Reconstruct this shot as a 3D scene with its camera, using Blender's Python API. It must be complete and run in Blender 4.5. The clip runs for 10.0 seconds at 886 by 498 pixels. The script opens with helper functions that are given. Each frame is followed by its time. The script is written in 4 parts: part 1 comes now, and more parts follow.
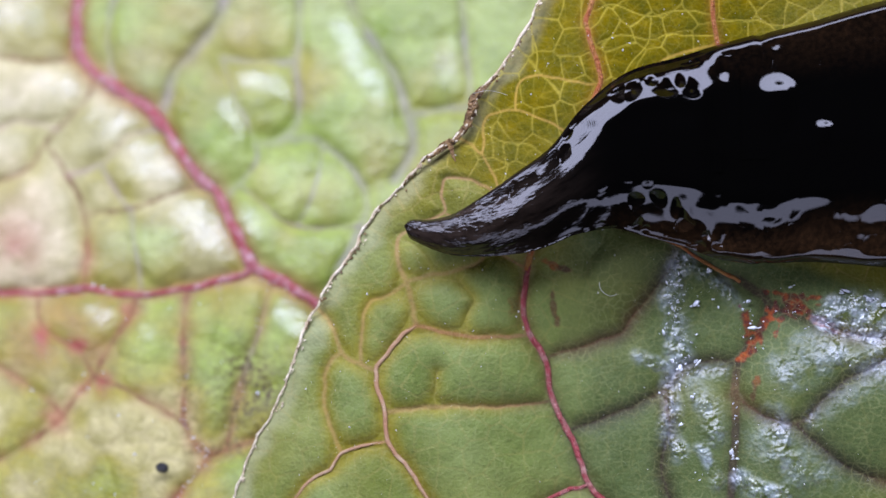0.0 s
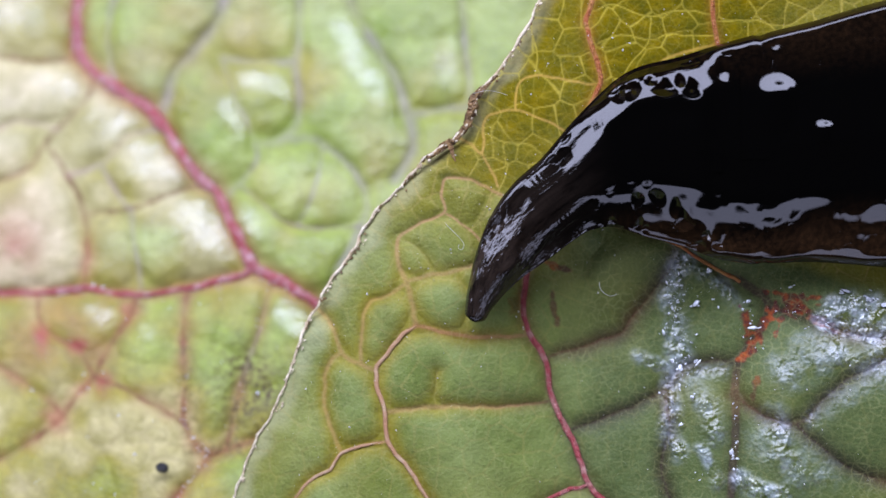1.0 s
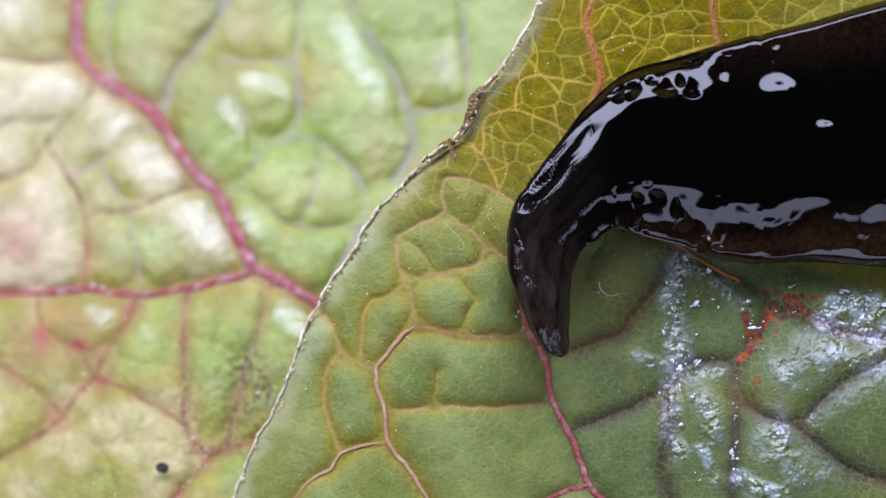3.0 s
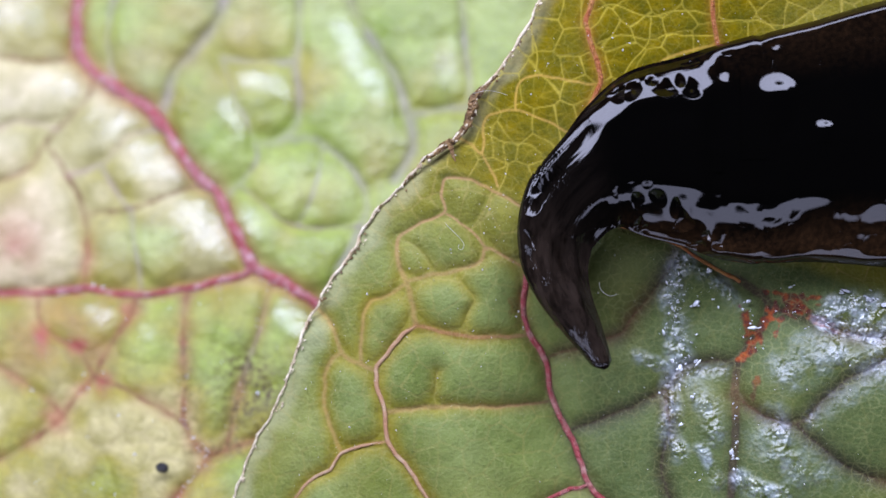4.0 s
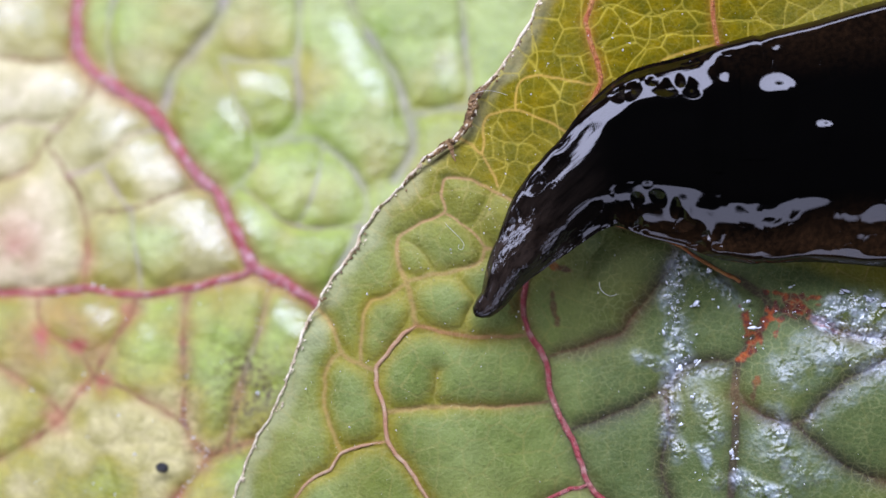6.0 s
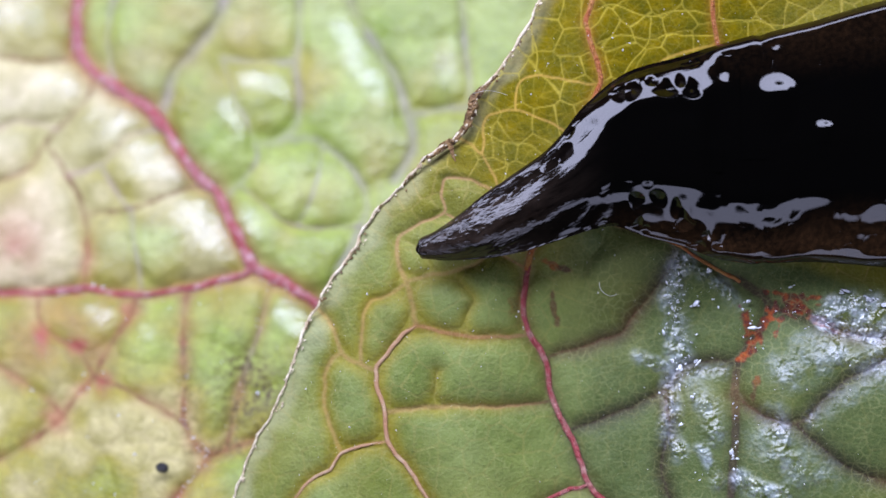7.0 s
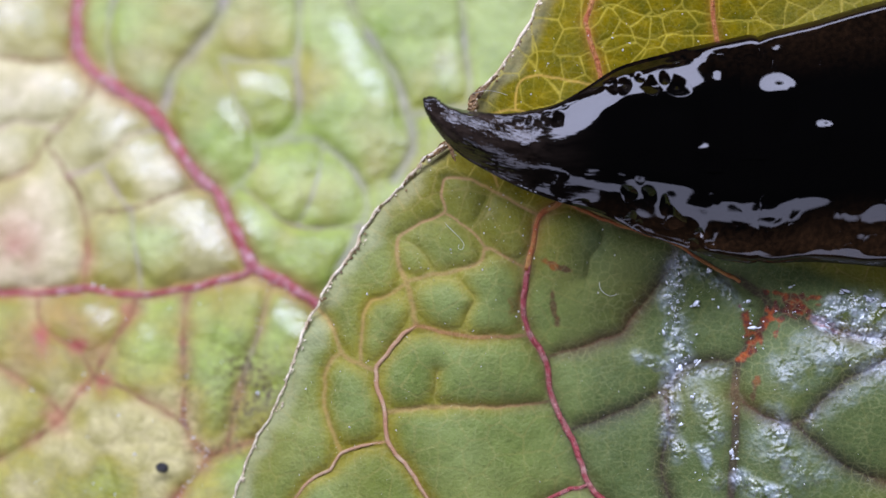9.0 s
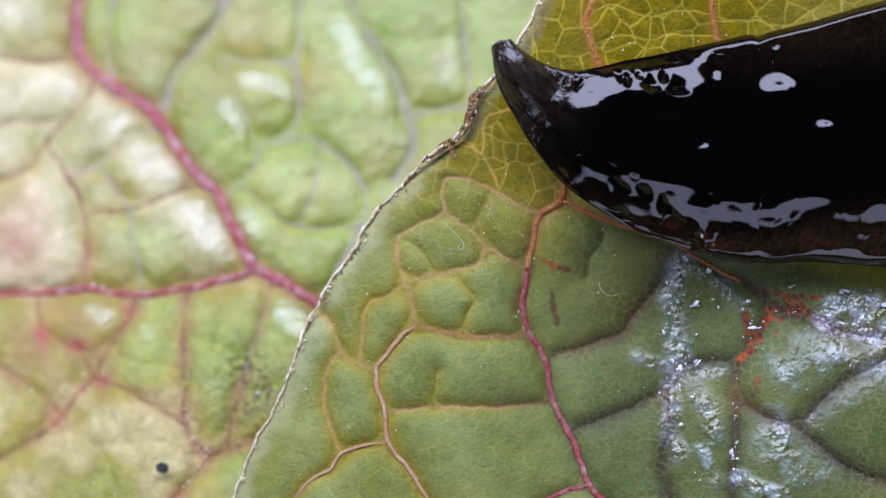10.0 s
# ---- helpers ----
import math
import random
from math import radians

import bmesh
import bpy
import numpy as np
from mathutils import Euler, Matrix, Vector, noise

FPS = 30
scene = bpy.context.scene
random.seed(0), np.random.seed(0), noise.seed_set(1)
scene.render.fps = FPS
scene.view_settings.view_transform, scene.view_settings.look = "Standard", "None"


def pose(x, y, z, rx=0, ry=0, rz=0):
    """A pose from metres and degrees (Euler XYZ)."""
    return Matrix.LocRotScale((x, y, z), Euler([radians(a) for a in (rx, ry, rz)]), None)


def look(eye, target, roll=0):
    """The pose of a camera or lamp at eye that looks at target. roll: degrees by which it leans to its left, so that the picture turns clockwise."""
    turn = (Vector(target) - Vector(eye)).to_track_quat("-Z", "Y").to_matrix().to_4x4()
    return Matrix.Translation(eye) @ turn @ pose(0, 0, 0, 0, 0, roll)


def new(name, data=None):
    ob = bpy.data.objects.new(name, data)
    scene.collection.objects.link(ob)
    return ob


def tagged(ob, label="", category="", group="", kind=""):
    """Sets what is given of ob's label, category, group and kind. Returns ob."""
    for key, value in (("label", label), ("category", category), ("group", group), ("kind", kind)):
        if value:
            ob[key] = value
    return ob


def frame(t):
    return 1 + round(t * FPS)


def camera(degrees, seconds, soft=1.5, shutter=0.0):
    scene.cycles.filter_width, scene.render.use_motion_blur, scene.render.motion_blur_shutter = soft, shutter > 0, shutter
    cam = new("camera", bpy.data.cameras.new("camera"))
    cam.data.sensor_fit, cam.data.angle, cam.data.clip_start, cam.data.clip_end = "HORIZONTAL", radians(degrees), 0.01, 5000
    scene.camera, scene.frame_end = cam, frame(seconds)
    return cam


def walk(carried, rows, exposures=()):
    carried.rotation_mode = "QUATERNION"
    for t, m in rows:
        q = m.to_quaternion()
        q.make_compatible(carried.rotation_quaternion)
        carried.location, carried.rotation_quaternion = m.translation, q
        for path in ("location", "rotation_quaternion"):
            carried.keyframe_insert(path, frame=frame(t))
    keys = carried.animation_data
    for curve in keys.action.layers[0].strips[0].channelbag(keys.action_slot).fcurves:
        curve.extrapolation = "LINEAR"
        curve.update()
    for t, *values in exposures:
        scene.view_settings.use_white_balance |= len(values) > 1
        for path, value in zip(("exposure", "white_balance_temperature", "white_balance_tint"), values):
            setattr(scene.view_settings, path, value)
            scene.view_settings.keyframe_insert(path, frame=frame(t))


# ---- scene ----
import functools

# Lengths below are in millimetres of the leaf's plane; MM turns them into metres.
MM = 0.001
REACH = 88.9          # the lens above the leaf's plane
cam = camera(20.0, 10.0, soft=1.5)
cam.data.dof.use_dof = True
cam.data.dof.focus_distance = (REACH - 0.7) * MM
cam.data.dof.aperture_fstop = 30.0
STAND = look((0, 0, REACH * MM), (0, 0, 0))
walk(cam, [(0.0, STAND), (10.0, STAND)], [(0.0, -0.04), (2.5, -0.02), (5.0, 0.05), (7.0, 0.07), (8.5, -0.06), (10.0, -0.08)])

# ---- light: two diffused lamps seen mirrored in the wet skin, and a dim room ----
world = bpy.data.worlds.new("room")
scene.world = world
world.use_nodes = True
world.node_tree.nodes["Background"].inputs[0].default_value = (0.80, 0.88, 1.0, 1)
world.node_tree.nodes["Background"].inputs[1].default_value = 0.022


def lamp(name, eye, width, depth, watts, colour):
    data = bpy.data.lights.new(name, "AREA")
    data.shape, data.size, data.size_y = "RECTANGLE", width, depth
    data.energy, data.color = watts, colour
    ob = new(name, data)
    ob.matrix_world = look(eye, (0.004, 0, 0))
    return ob


lamp("key_softbox", (-0.04, 0.168, 0.135), 0.50, 0.11, 2.32, (0.675, 0.71, 1.0))
lamp("side_softbox", (0.02, -0.158, 0.138), 0.30, 0.062, 0.21, (0.66, 0.69, 1.0))


# ---- materials ----
def material(name):
    m = bpy.data.materials.new(name)
    m.use_nodes = True
    return m, m.node_tree, m.node_tree.nodes["Principled BSDF"]


def node(tree, kind, **values):
    n = tree.nodes.new(kind)
    for key, value in values.items():
        n.inputs[key.replace("_", " ")].default_value = value
    return n


def attribute(tree, name, socket="Fac"):
    n = tree.nodes.new("ShaderNodeAttribute")
    n.attribute_name = name
    return n.outputs[socket]


def blend(tree, fac, a, b, way="MIX"):
    n = tree.nodes.new("ShaderNodeMix")
    n.data_type, n.blend_type = "RGBA", way
    for socket, value in ((n.inputs[0], fac), (n.inputs[6], a), (n.inputs[7], b)):
        if isinstance(value, bpy.types.NodeSocket):
            tree.links.new(value, socket)
        elif isinstance(value, tuple):
            socket.default_value = (*value, 1)
        else:
            socket.default_value = value
    return n.outputs[2]


def sums(tree, operation, a, b, clamp=False):
    n = tree.nodes.new("ShaderNodeMath")
    n.operation, n.use_clamp = operation, clamp
    for socket, value in ((n.inputs[0], a), (n.inputs[1], b)):
        if isinstance(value, bpy.types.NodeSocket):
            tree.links.new(value, socket)
        else:
            socket.default_value = value
    return n.outputs[0]


def grain(tree, where, scale, detail=3.0, rough=0.55, lo=0.3, hi=0.7, ease="LINEAR"):
    n = node(tree, "ShaderNodeTexNoise", Scale=scale, Detail=detail, Roughness=rough)
    tree.links.new(where, n.inputs["Vector"])
    r = tree.nodes.new("ShaderNodeMapRange")
    r.interpolation_type = ease
    r.inputs[1].default_value, r.inputs[2].default_value = lo, hi
    tree.links.new(n.outputs[0], r.inputs[0])
    return r.outputs[0]


def place(tree):
    return tree.nodes.new("ShaderNodeTexCoord").outputs["Object"]


def bump(tree, height, strength, distance, below=None):
    n = node(tree, "ShaderNodeBump", Strength=strength, Distance=distance)
    tree.links.new(height, n.inputs["Height"])
    if below is not None:
        tree.links.new(below, n.inputs["Normal"])
    return n.outputs[0]


def leaf_material(name, greens, olives, yellows, reds, tans, gloss, fine, shine, dull, pore, bloom=0.8, pucker=0.16, areole=(3000, 0.15, (0.40, 0.40, 0.16), 0.16)):
    m, tree, out = material(name)
    p = place(tree)
    blot, mid, tiny = grain(tree, p, 260, 6, 0.62), grain(tree, p, 1300), grain(tree, p, 9000, 2)
    ripe, slime = attribute(tree, "ripeness"), attribute(tree, "slime")
    green = blend(tree, blot, greens[0], greens[1])
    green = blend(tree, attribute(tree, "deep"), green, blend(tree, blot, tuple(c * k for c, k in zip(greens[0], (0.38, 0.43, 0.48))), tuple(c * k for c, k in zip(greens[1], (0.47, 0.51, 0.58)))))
    olive = blend(tree, blot, olives[0], olives[1])
    yellow = blend(tree, mid, yellows[0], yellows[1])
    low = sums(tree, "MULTIPLY", ripe, 2.0, True)
    high = sums(tree, "SUBTRACT", sums(tree, "MULTIPLY", ripe, 2.0), 1.0, True)
    colour = blend(tree, high, blend(tree, low, green, olive), yellow)
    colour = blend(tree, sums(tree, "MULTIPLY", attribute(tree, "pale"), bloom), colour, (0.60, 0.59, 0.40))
    net = sums(tree, "MULTIPLY", attribute(tree, "net"), fine)
    colour = blend(tree, net, colour, blend(tree, high, tans[0], tans[1]))
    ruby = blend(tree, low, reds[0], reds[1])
    branch = blend(tree, high, blend(tree, sums(tree, "ADD", sums(tree, "MULTIPLY", ripe, 3.6, True), sums(tree, "MULTIPLY", attribute(tree, "aged"), 0.7), True), reds[2], tans[2]), tans[3])
    colour = blend(tree, sums(tree, "MULTIPLY", attribute(tree, "branch"), 0.85), colour, branch)
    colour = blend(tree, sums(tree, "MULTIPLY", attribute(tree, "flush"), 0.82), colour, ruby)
    colour = blend(tree, attribute(tree, "scar"), colour, blend(tree, grain(tree, p, 1700, 5, 0.65, 0.46, 0.66), (0.085, 0.006, 0.016), (0.38, 0.065, 0.012)))
    colour = blend(tree, sums(tree, "MULTIPLY", mid, 0.22), colour, (0.02, 0.03, 0.01))
    colour = blend(tree, sums(tree, "MULTIPLY", tiny, 0.05), colour, (0.35, 0.36, 0.06))
    colour = blend(tree, sums(tree, "MULTIPLY", grain(tree, p, 16000, 2, 0.6, 0.5, 0.75), sums(tree, "SUBTRACT", 0.22, sums(tree, "MULTIPLY", high, 0.16))), colour, pore[0])
    colour = blend(tree, sums(tree, "MULTIPLY", grain(tree, p, 5200, 3, 0.6, 0.55, 0.8), 0.30), colour, pore[1])
    drift = node(tree, "ShaderNodeTexNoise", Scale=2600, Detail=1.0)
    tree.links.new(p, drift.inputs["Vector"])
    sway = tree.nodes.new("ShaderNodeVectorMath")
    sway.operation = "MULTIPLY_ADD"
    sway.inputs[1].default_value = (0.00022, 0.00022, 0.0)
    tree.links.new(drift.outputs["Color"], sway.inputs[0])
    tree.links.new(p, sway.inputs[2])
    meshes = node(tree, "ShaderNodeTexVoronoi", Scale=areole[0])
    meshes.voronoi_dimensions, meshes.feature = "2D", "DISTANCE_TO_EDGE"
    spots = node(tree, "ShaderNodeTexVoronoi", Scale=areole[0])
    spots.voronoi_dimensions = "2D"
    tree.links.new(sway.outputs[0], meshes.inputs["Vector"])
    tree.links.new(sway.outputs[0], spots.inputs["Vector"])
    thread = tree.nodes.new("ShaderNodeMapRange")
    thread.inputs[1].default_value, thread.inputs[2].default_value = 0.13, 0.02
    tree.links.new(meshes.outputs["Distance"], thread.inputs[0])
    shade = tree.nodes.new("ShaderNodeSeparateColor")
    tree.links.new(spots.outputs["Color"], shade.inputs[0])
    patchy = grain(tree, p, 700, 3, 0.6, 0.35, 0.65)
    colour = blend(tree, sums(tree, "MULTIPLY", shade.outputs[0], areole[3]), colour, blend(tree, 0.5, colour, (0.03, 0.05, 0.008)))
    colour = blend(tree, sums(tree, "MULTIPLY", thread.outputs[0], sums(tree, "MULTIPLY", patchy, sums(tree, "MULTIPLY", areole[1], sums(tree, "SUBTRACT", 1.0, sums(tree, "MULTIPLY", high, 0.6))))), colour, areole[2])
    colour = blend(tree, attribute(tree, "seam"), colour, blend(tree, high, (0.27, 0.22, 0.23), (0.42, 0.22, 0.19)))
    colour = blend(tree, sums(tree, "MULTIPLY", attribute(tree, "grime"), grain(tree, p, 5500, 3, 0.6, 0.44, 0.60), True), colour, (0.075, 0.050, 0.014))
    # slime film: its bluish-white sheen is partly painted into the base colour
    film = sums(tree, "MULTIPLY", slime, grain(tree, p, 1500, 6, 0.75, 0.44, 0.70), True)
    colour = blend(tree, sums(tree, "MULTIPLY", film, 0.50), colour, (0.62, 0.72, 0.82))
    tree.links.new(colour, out.inputs["Base Color"])
    rough = sums(tree, "SUBTRACT", sums(tree, "ADD", gloss, sums(tree, "MULTIPLY", tiny, 0.12)), sums(tree, "MULTIPLY", slime, 0.40))
    wet_film = attribute(tree, "wet")
    rough = sums(tree, "SUBTRACT", rough, sums(tree, "MULTIPLY", wet_film, 0.27))
    rough = sums(tree, "ADD", rough, sums(tree, "ADD", sums(tree, "MULTIPLY", attribute(tree, "branch"), 0.25), sums(tree, "MULTIPLY", high, dull)), True)
    tree.links.new(rough, out.inputs["Roughness"])
    tree.links.new(sums(tree, "ADD", sums(tree, "MULTIPLY", shine, sums(tree, "SUBTRACT", 1.0, sums(tree, "MULTIPLY", high, 0.95))), sums(tree, "ADD", sums(tree, "MULTIPLY", slime, 0.95), sums(tree, "MULTIPLY", wet_film, 0.9))), out.inputs["Specular IOR Level"])
    n1 = bump(tree, tiny, 0.35, 0.00004)
    n2 = bump(tree, mid, pucker, 0.00012, n1)
    wet = sums(tree, "MULTIPLY", slime, grain(tree, p, 1900, 2, 0.6))
    n3 = bump(tree, wet, 1.0, 0.000165, n2)
    tree.links.new(n3, out.inputs["Normal"])
    return m


def vein_material(name, a, b, c, gloss=0.30, shine=0.5, coat=0.0, relief=0.9):
    m, tree, out = material(name)
    p = place(tree)
    colour = blend(tree, grain(tree, p, 330, 4), a, b)
    colour = blend(tree, grain(tree, p, 2200, 4, 0.65, 0.45, 0.75), colour, c)
    tree.links.new(colour, out.inputs["Base Color"])
    out.inputs["Roughness"].default_value = gloss
    out.inputs["Specular IOR Level"].default_value = shine
    out.inputs["Coat Weight"].default_value, out.inputs["Coat Roughness"].default_value = coat, 0.3
    tree.links.new(bump(tree, grain(tree, p, 5000, 4, 0.7), relief, 0.00010), out.inputs["Normal"])
    return m


def plain_material(name, a, b, scale, rough, relief=0.5, depth=0.0001, specular=0.5):
    m, tree, out = material(name)
    p = place(tree)
    n = grain(tree, p, scale, 4)
    tree.links.new(blend(tree, n, a, b), out.inputs["Base Color"])
    out.inputs["Roughness"].default_value = rough
    out.inputs["Specular IOR Level"].default_value = specular
    tree.links.new(bump(tree, n, relief, depth), out.inputs["Normal"])
    return m


def skin_material():
    """Wet black skin; 'skin' is the place on the stretched-out animal: along, across, up."""
    m, tree, out = material("wet_black_skin")
    at = attribute(tree, "skin", "Vector")
    side, front = attribute(tree, "side"), attribute(tree, "front")
    long = tree.nodes.new("ShaderNodeVectorMath")
    long.operation = "MULTIPLY"
    long.inputs[1].default_value = (0.22, 1.0, 1.0)
    tree.links.new(at, long.inputs[0])
    mott = grain(tree, at, 5200, 3, 0.65, 0.40, 0.75)
    streak = grain(tree, long.outputs[0], 3500, 3, 0.6)
    brown = sums(tree, "MULTIPLY", side, sums(tree, "ADD", sums(tree, "MULTIPLY", mott, 0.6), sums(tree, "MULTIPLY", grain(tree, at, 420, 2), 0.4)), True)
    colour = blend(tree, brown, (0.0007, 0.0006, 0.0006), (0.046, 0.022, 0.009))
    colour = blend(tree, sums(tree, "MULTIPLY", front, sums(tree, "MULTIPLY", streak, 0.6)), colour, (0.060, 0.042, 0.031))
    tree.links.new(colour, out.inputs["Base Color"])
    rough = sums(tree, "ADD", 0.055, sums(tree, "MULTIPLY", front, 0.03))
    tree.links.new(rough, out.inputs["Roughness"])
    out.inputs["IOR"].default_value = 1.45
    stir = node(tree, "ShaderNodeTexNoise", Scale=900, Detail=0.0)
    tree.links.new(at, stir.inputs["Vector"])
    shift = node(tree, "ShaderNodeVectorMath")
    shift.operation = "MULTIPLY_ADD"
    shift.inputs[1].default_value = (0.0006, 0.0006, 0.0006)
    tree.links.new(stir.outputs["Color"], shift.inputs[0])
    slid = node(tree, "ShaderNodeVectorMath")
    slid.inputs[1].default_value = (0.0131, 0.0357, 0.0)
    tree.links.new(at, slid.inputs[0])
    tree.links.new(slid.outputs[0], shift.inputs[2])
    pits = node(tree, "ShaderNodeTexVoronoi", Scale=1120, Randomness=0.9)
    pits.voronoi_dimensions = "2D"
    tree.links.new(shift.outputs[0], pits.inputs["Vector"])
    some = tree.nodes.new("ShaderNodeSeparateColor")
    tree.links.new(pits.outputs["Color"], some.inputs[0])
    reach = sums(tree, "MULTIPLY", sums(tree, "GREATER_THAN", some.outputs[0], 0.15), sums(tree, "ADD", 0.24, sums(tree, "MULTIPLY", some.outputs[1], 0.26)))
    cone = sums(tree, "MAXIMUM", sums(tree, "SUBTRACT", reach, pits.outputs["Distance"]), 0.0)
    flank = attribute(tree, "flank")
    swell = sums(tree, "SUBTRACT", grain(tree, at, 480, 1.0, 0.4, 0.2, 0.8), 0.5)
    wave = bump(tree, sums(tree, "MULTIPLY", swell, sums(tree, "ADD", sums(tree, "MULTIPLY", flank, 0.9), 0.1)), 1.0, 0.00036)
    n1 = bump(tree, sums(tree, "MULTIPLY", cone, sums(tree, "MULTIPLY", attribute(tree, "pock"), sums(tree, "SUBTRACT", 1.0, sums(tree, "MULTIPLY", front, 0.4)))), 1.0, 0.00058, wave)
    n2 = bump(tree, sums(tree, "MULTIPLY", streak, sums(tree, "ADD", front, 0.0)), 0.7, 0.00006, n1)
    tree.links.new(n2, out.inputs["Normal"])
    return m


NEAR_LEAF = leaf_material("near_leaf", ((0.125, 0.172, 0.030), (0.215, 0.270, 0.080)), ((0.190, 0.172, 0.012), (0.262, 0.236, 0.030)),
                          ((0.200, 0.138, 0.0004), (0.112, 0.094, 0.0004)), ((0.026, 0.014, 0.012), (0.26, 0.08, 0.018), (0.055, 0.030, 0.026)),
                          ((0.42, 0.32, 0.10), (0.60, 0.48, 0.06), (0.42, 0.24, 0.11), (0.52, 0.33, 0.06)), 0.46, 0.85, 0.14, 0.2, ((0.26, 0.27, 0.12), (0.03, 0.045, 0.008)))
FAR_LEAF = leaf_material("far_leaf", ((0.190, 0.285, 0.016), (0.400, 0.465, 0.125)), ((0.265, 0.225, 0.022), (0.385, 0.335, 0.065)),
                         ((0.68, 0.59, 0.36), (0.58, 0.50, 0.25)), ((0.30, 0.04, 0.05), (0.38, 0.085, 0.07), (0.26, 0.19, 0.19)),
                         ((0.13, 0.11, 0.05), (0.28, 0.20, 0.10), (0.10, 0.012, 0.020), (0.15, 0.022, 0.028)), 0.46, 0.75, 0.25, 0.0, ((0.42, 0.42, 0.10), (0.16, 0.17, 0.03)), 0.4, 0.6, (3000, 0.42, (0.15, 0.14, 0.035), 0.22))
RED_VEIN = vein_material("red_vein", (0.26, 0.028, 0.032), (0.35, 0.065, 0.064), (0.44, 0.25, 0.20), 0.45)
ORANGE_VEIN = vein_material("orange_vein", (0.38, 0.080, 0.018), (0.43, 0.14, 0.03), (0.48, 0.25, 0.06), 0.5)
TAN_VEIN = vein_material("tan_vein", (0.37, 0.19, 0.10), (0.43, 0.27, 0.14), (0.48, 0.36, 0.22), 0.55, 0.25, 0.0, 0.25)
PINK_VEIN = vein_material("pink_vein", (0.29, 0.014, 0.018), (0.42, 0.050, 0.054), (0.58, 0.38, 0.37), 0.34, 1.0, 0.3)
DRY_RIM = plain_material("dry_rim", (0.42, 0.30, 0.15), (0.86, 0.77, 0.56), 2600, 0.6, 0.5, 0.0002)
BROWN_RIM = plain_material("brown_rim", (0.10, 0.043, 0.012), (0.45, 0.27, 0.10), 4000, 0.5, 1.0, 0.0003)
SKIN = skin_material()
GRIT = plain_material("black_grit", (0.006, 0.006, 0.007), (0.02, 0.02, 0.022), 6000, 0.35, 0.8)
FLAKE = plain_material("white_flake", (0.70, 0.74, 0.80), (0.85, 0.87, 0.90), 5000, 0.18, 0.8, 0.0001, 0.8)
DUST = plain_material("pale_dust", (0.42, 0.41, 0.36), (0.66, 0.65, 0.62), 5000, 0.5)
FIBRE = plain_material("white_fibre", (0.4, 0.4, 0.36), (0.6, 0.6, 0.56), 5000, 0.4)
SOIL = plain_material("soil", (0.03, 0.02, 0.013), (0.08, 0.055, 0.035), 300, 0.9, 1.0, 0.002)


# ---- shapes ----
def soft_noise(x, y, size, seed):
    """Smooth noise from 0 to 1 with grains of that size."""
    table = np.random.RandomState(seed).rand(64, 64)
    u, v = np.asarray(x) / size, np.asarray(y) / size
    i, j = np.floor(u).astype(int), np.floor(v).astype(int)
    f, g = u - i, v - j
    f, g = f * f * (3 - 2 * f), g * g * (3 - 2 * g)
    a, b = table[i % 64, j % 64], table[(i + 1) % 64, j % 64]
    c, d = table[i % 64, (j + 1) % 64], table[(i + 1) % 64, (j + 1) % 64]
    return (a * (1 - f) + b * f) * (1 - g) + (c * (1 - f) + d * f) * g


def step(a, b, v):
    t = np.clip((v - a) / (b - a), 0, 1)
    return t * t * (3 - 2 * t)


def flow(points, pieces=5, wander=0.0, seed=1):
    """A smooth line through the points, with a little wander."""
    p = np.array(points, float)
    q = np.vstack([2 * p[0] - p[1], p, 2 * p[-1] - p[-2]])
    out = []
    for k in range(len(p) - 1):
        a, b, c, d = q[k:k + 4]
        for t in np.arange(pieces) / pieces:
            out.append(0.5 * (2 * b + (c - a) * t + (2 * a - 5 * b + 4 * c - d) * t * t + (3 * b - a - 3 * c + d) * t ** 3))
    out.append(p[-1])
    out = np.array(out)
    if wander:
        out[:, 0] += wander * (soft_noise(out[:, 0] + 50, out[:, 1] + 50, 0.35, seed) - 0.5)
        out[:, 1] += wander * (soft_noise(out[:, 0] + 90, out[:, 1] + 20, 0.35, seed + 1) - 0.5)
    return out


def distance(x, y, line):
    best = np.full(x.shape, 1e9)
    for (ax, ay), (bx, by) in zip(line[:-1], line[1:]):
        dx, dy = bx - ax, by - ay
        t = np.clip(((x - ax) * dx + (y - ay) * dy) / (dx * dx + dy * dy + 1e-12), 0, 1)
        best = np.minimum(best, (x - ax - t * dx) ** 2 + (y - ay - t * dy) ** 2)
    return np.sqrt(best)


def cells(x, y, size, seed):
    """Distance to the borders of an uneven net of cells."""
    r = np.random.RandomState(seed)
    jx, jy = r.rand(128, 128) * 0.9, r.rand(128, 128) * 0.9
    u, v = x / size + 40, y / size + 40
    i, j = np.floor(u).astype(int), np.floor(v).astype(int)
    near, second = np.full(x.shape, 9.0), np.full(x.shape, 9.0)
    for a in (-1, 0, 1):
        for b in (-1, 0, 1):
            d = np.hypot(i + a + jx[(i + a) % 128, (j + b) % 128] - u, j + b + jy[(i + a) % 128, (j + b) % 128] - v)
            second = np.minimum(second, np.maximum(near, d))
            near = np.minimum(near, d)
    return (second - near) * size * 0.5


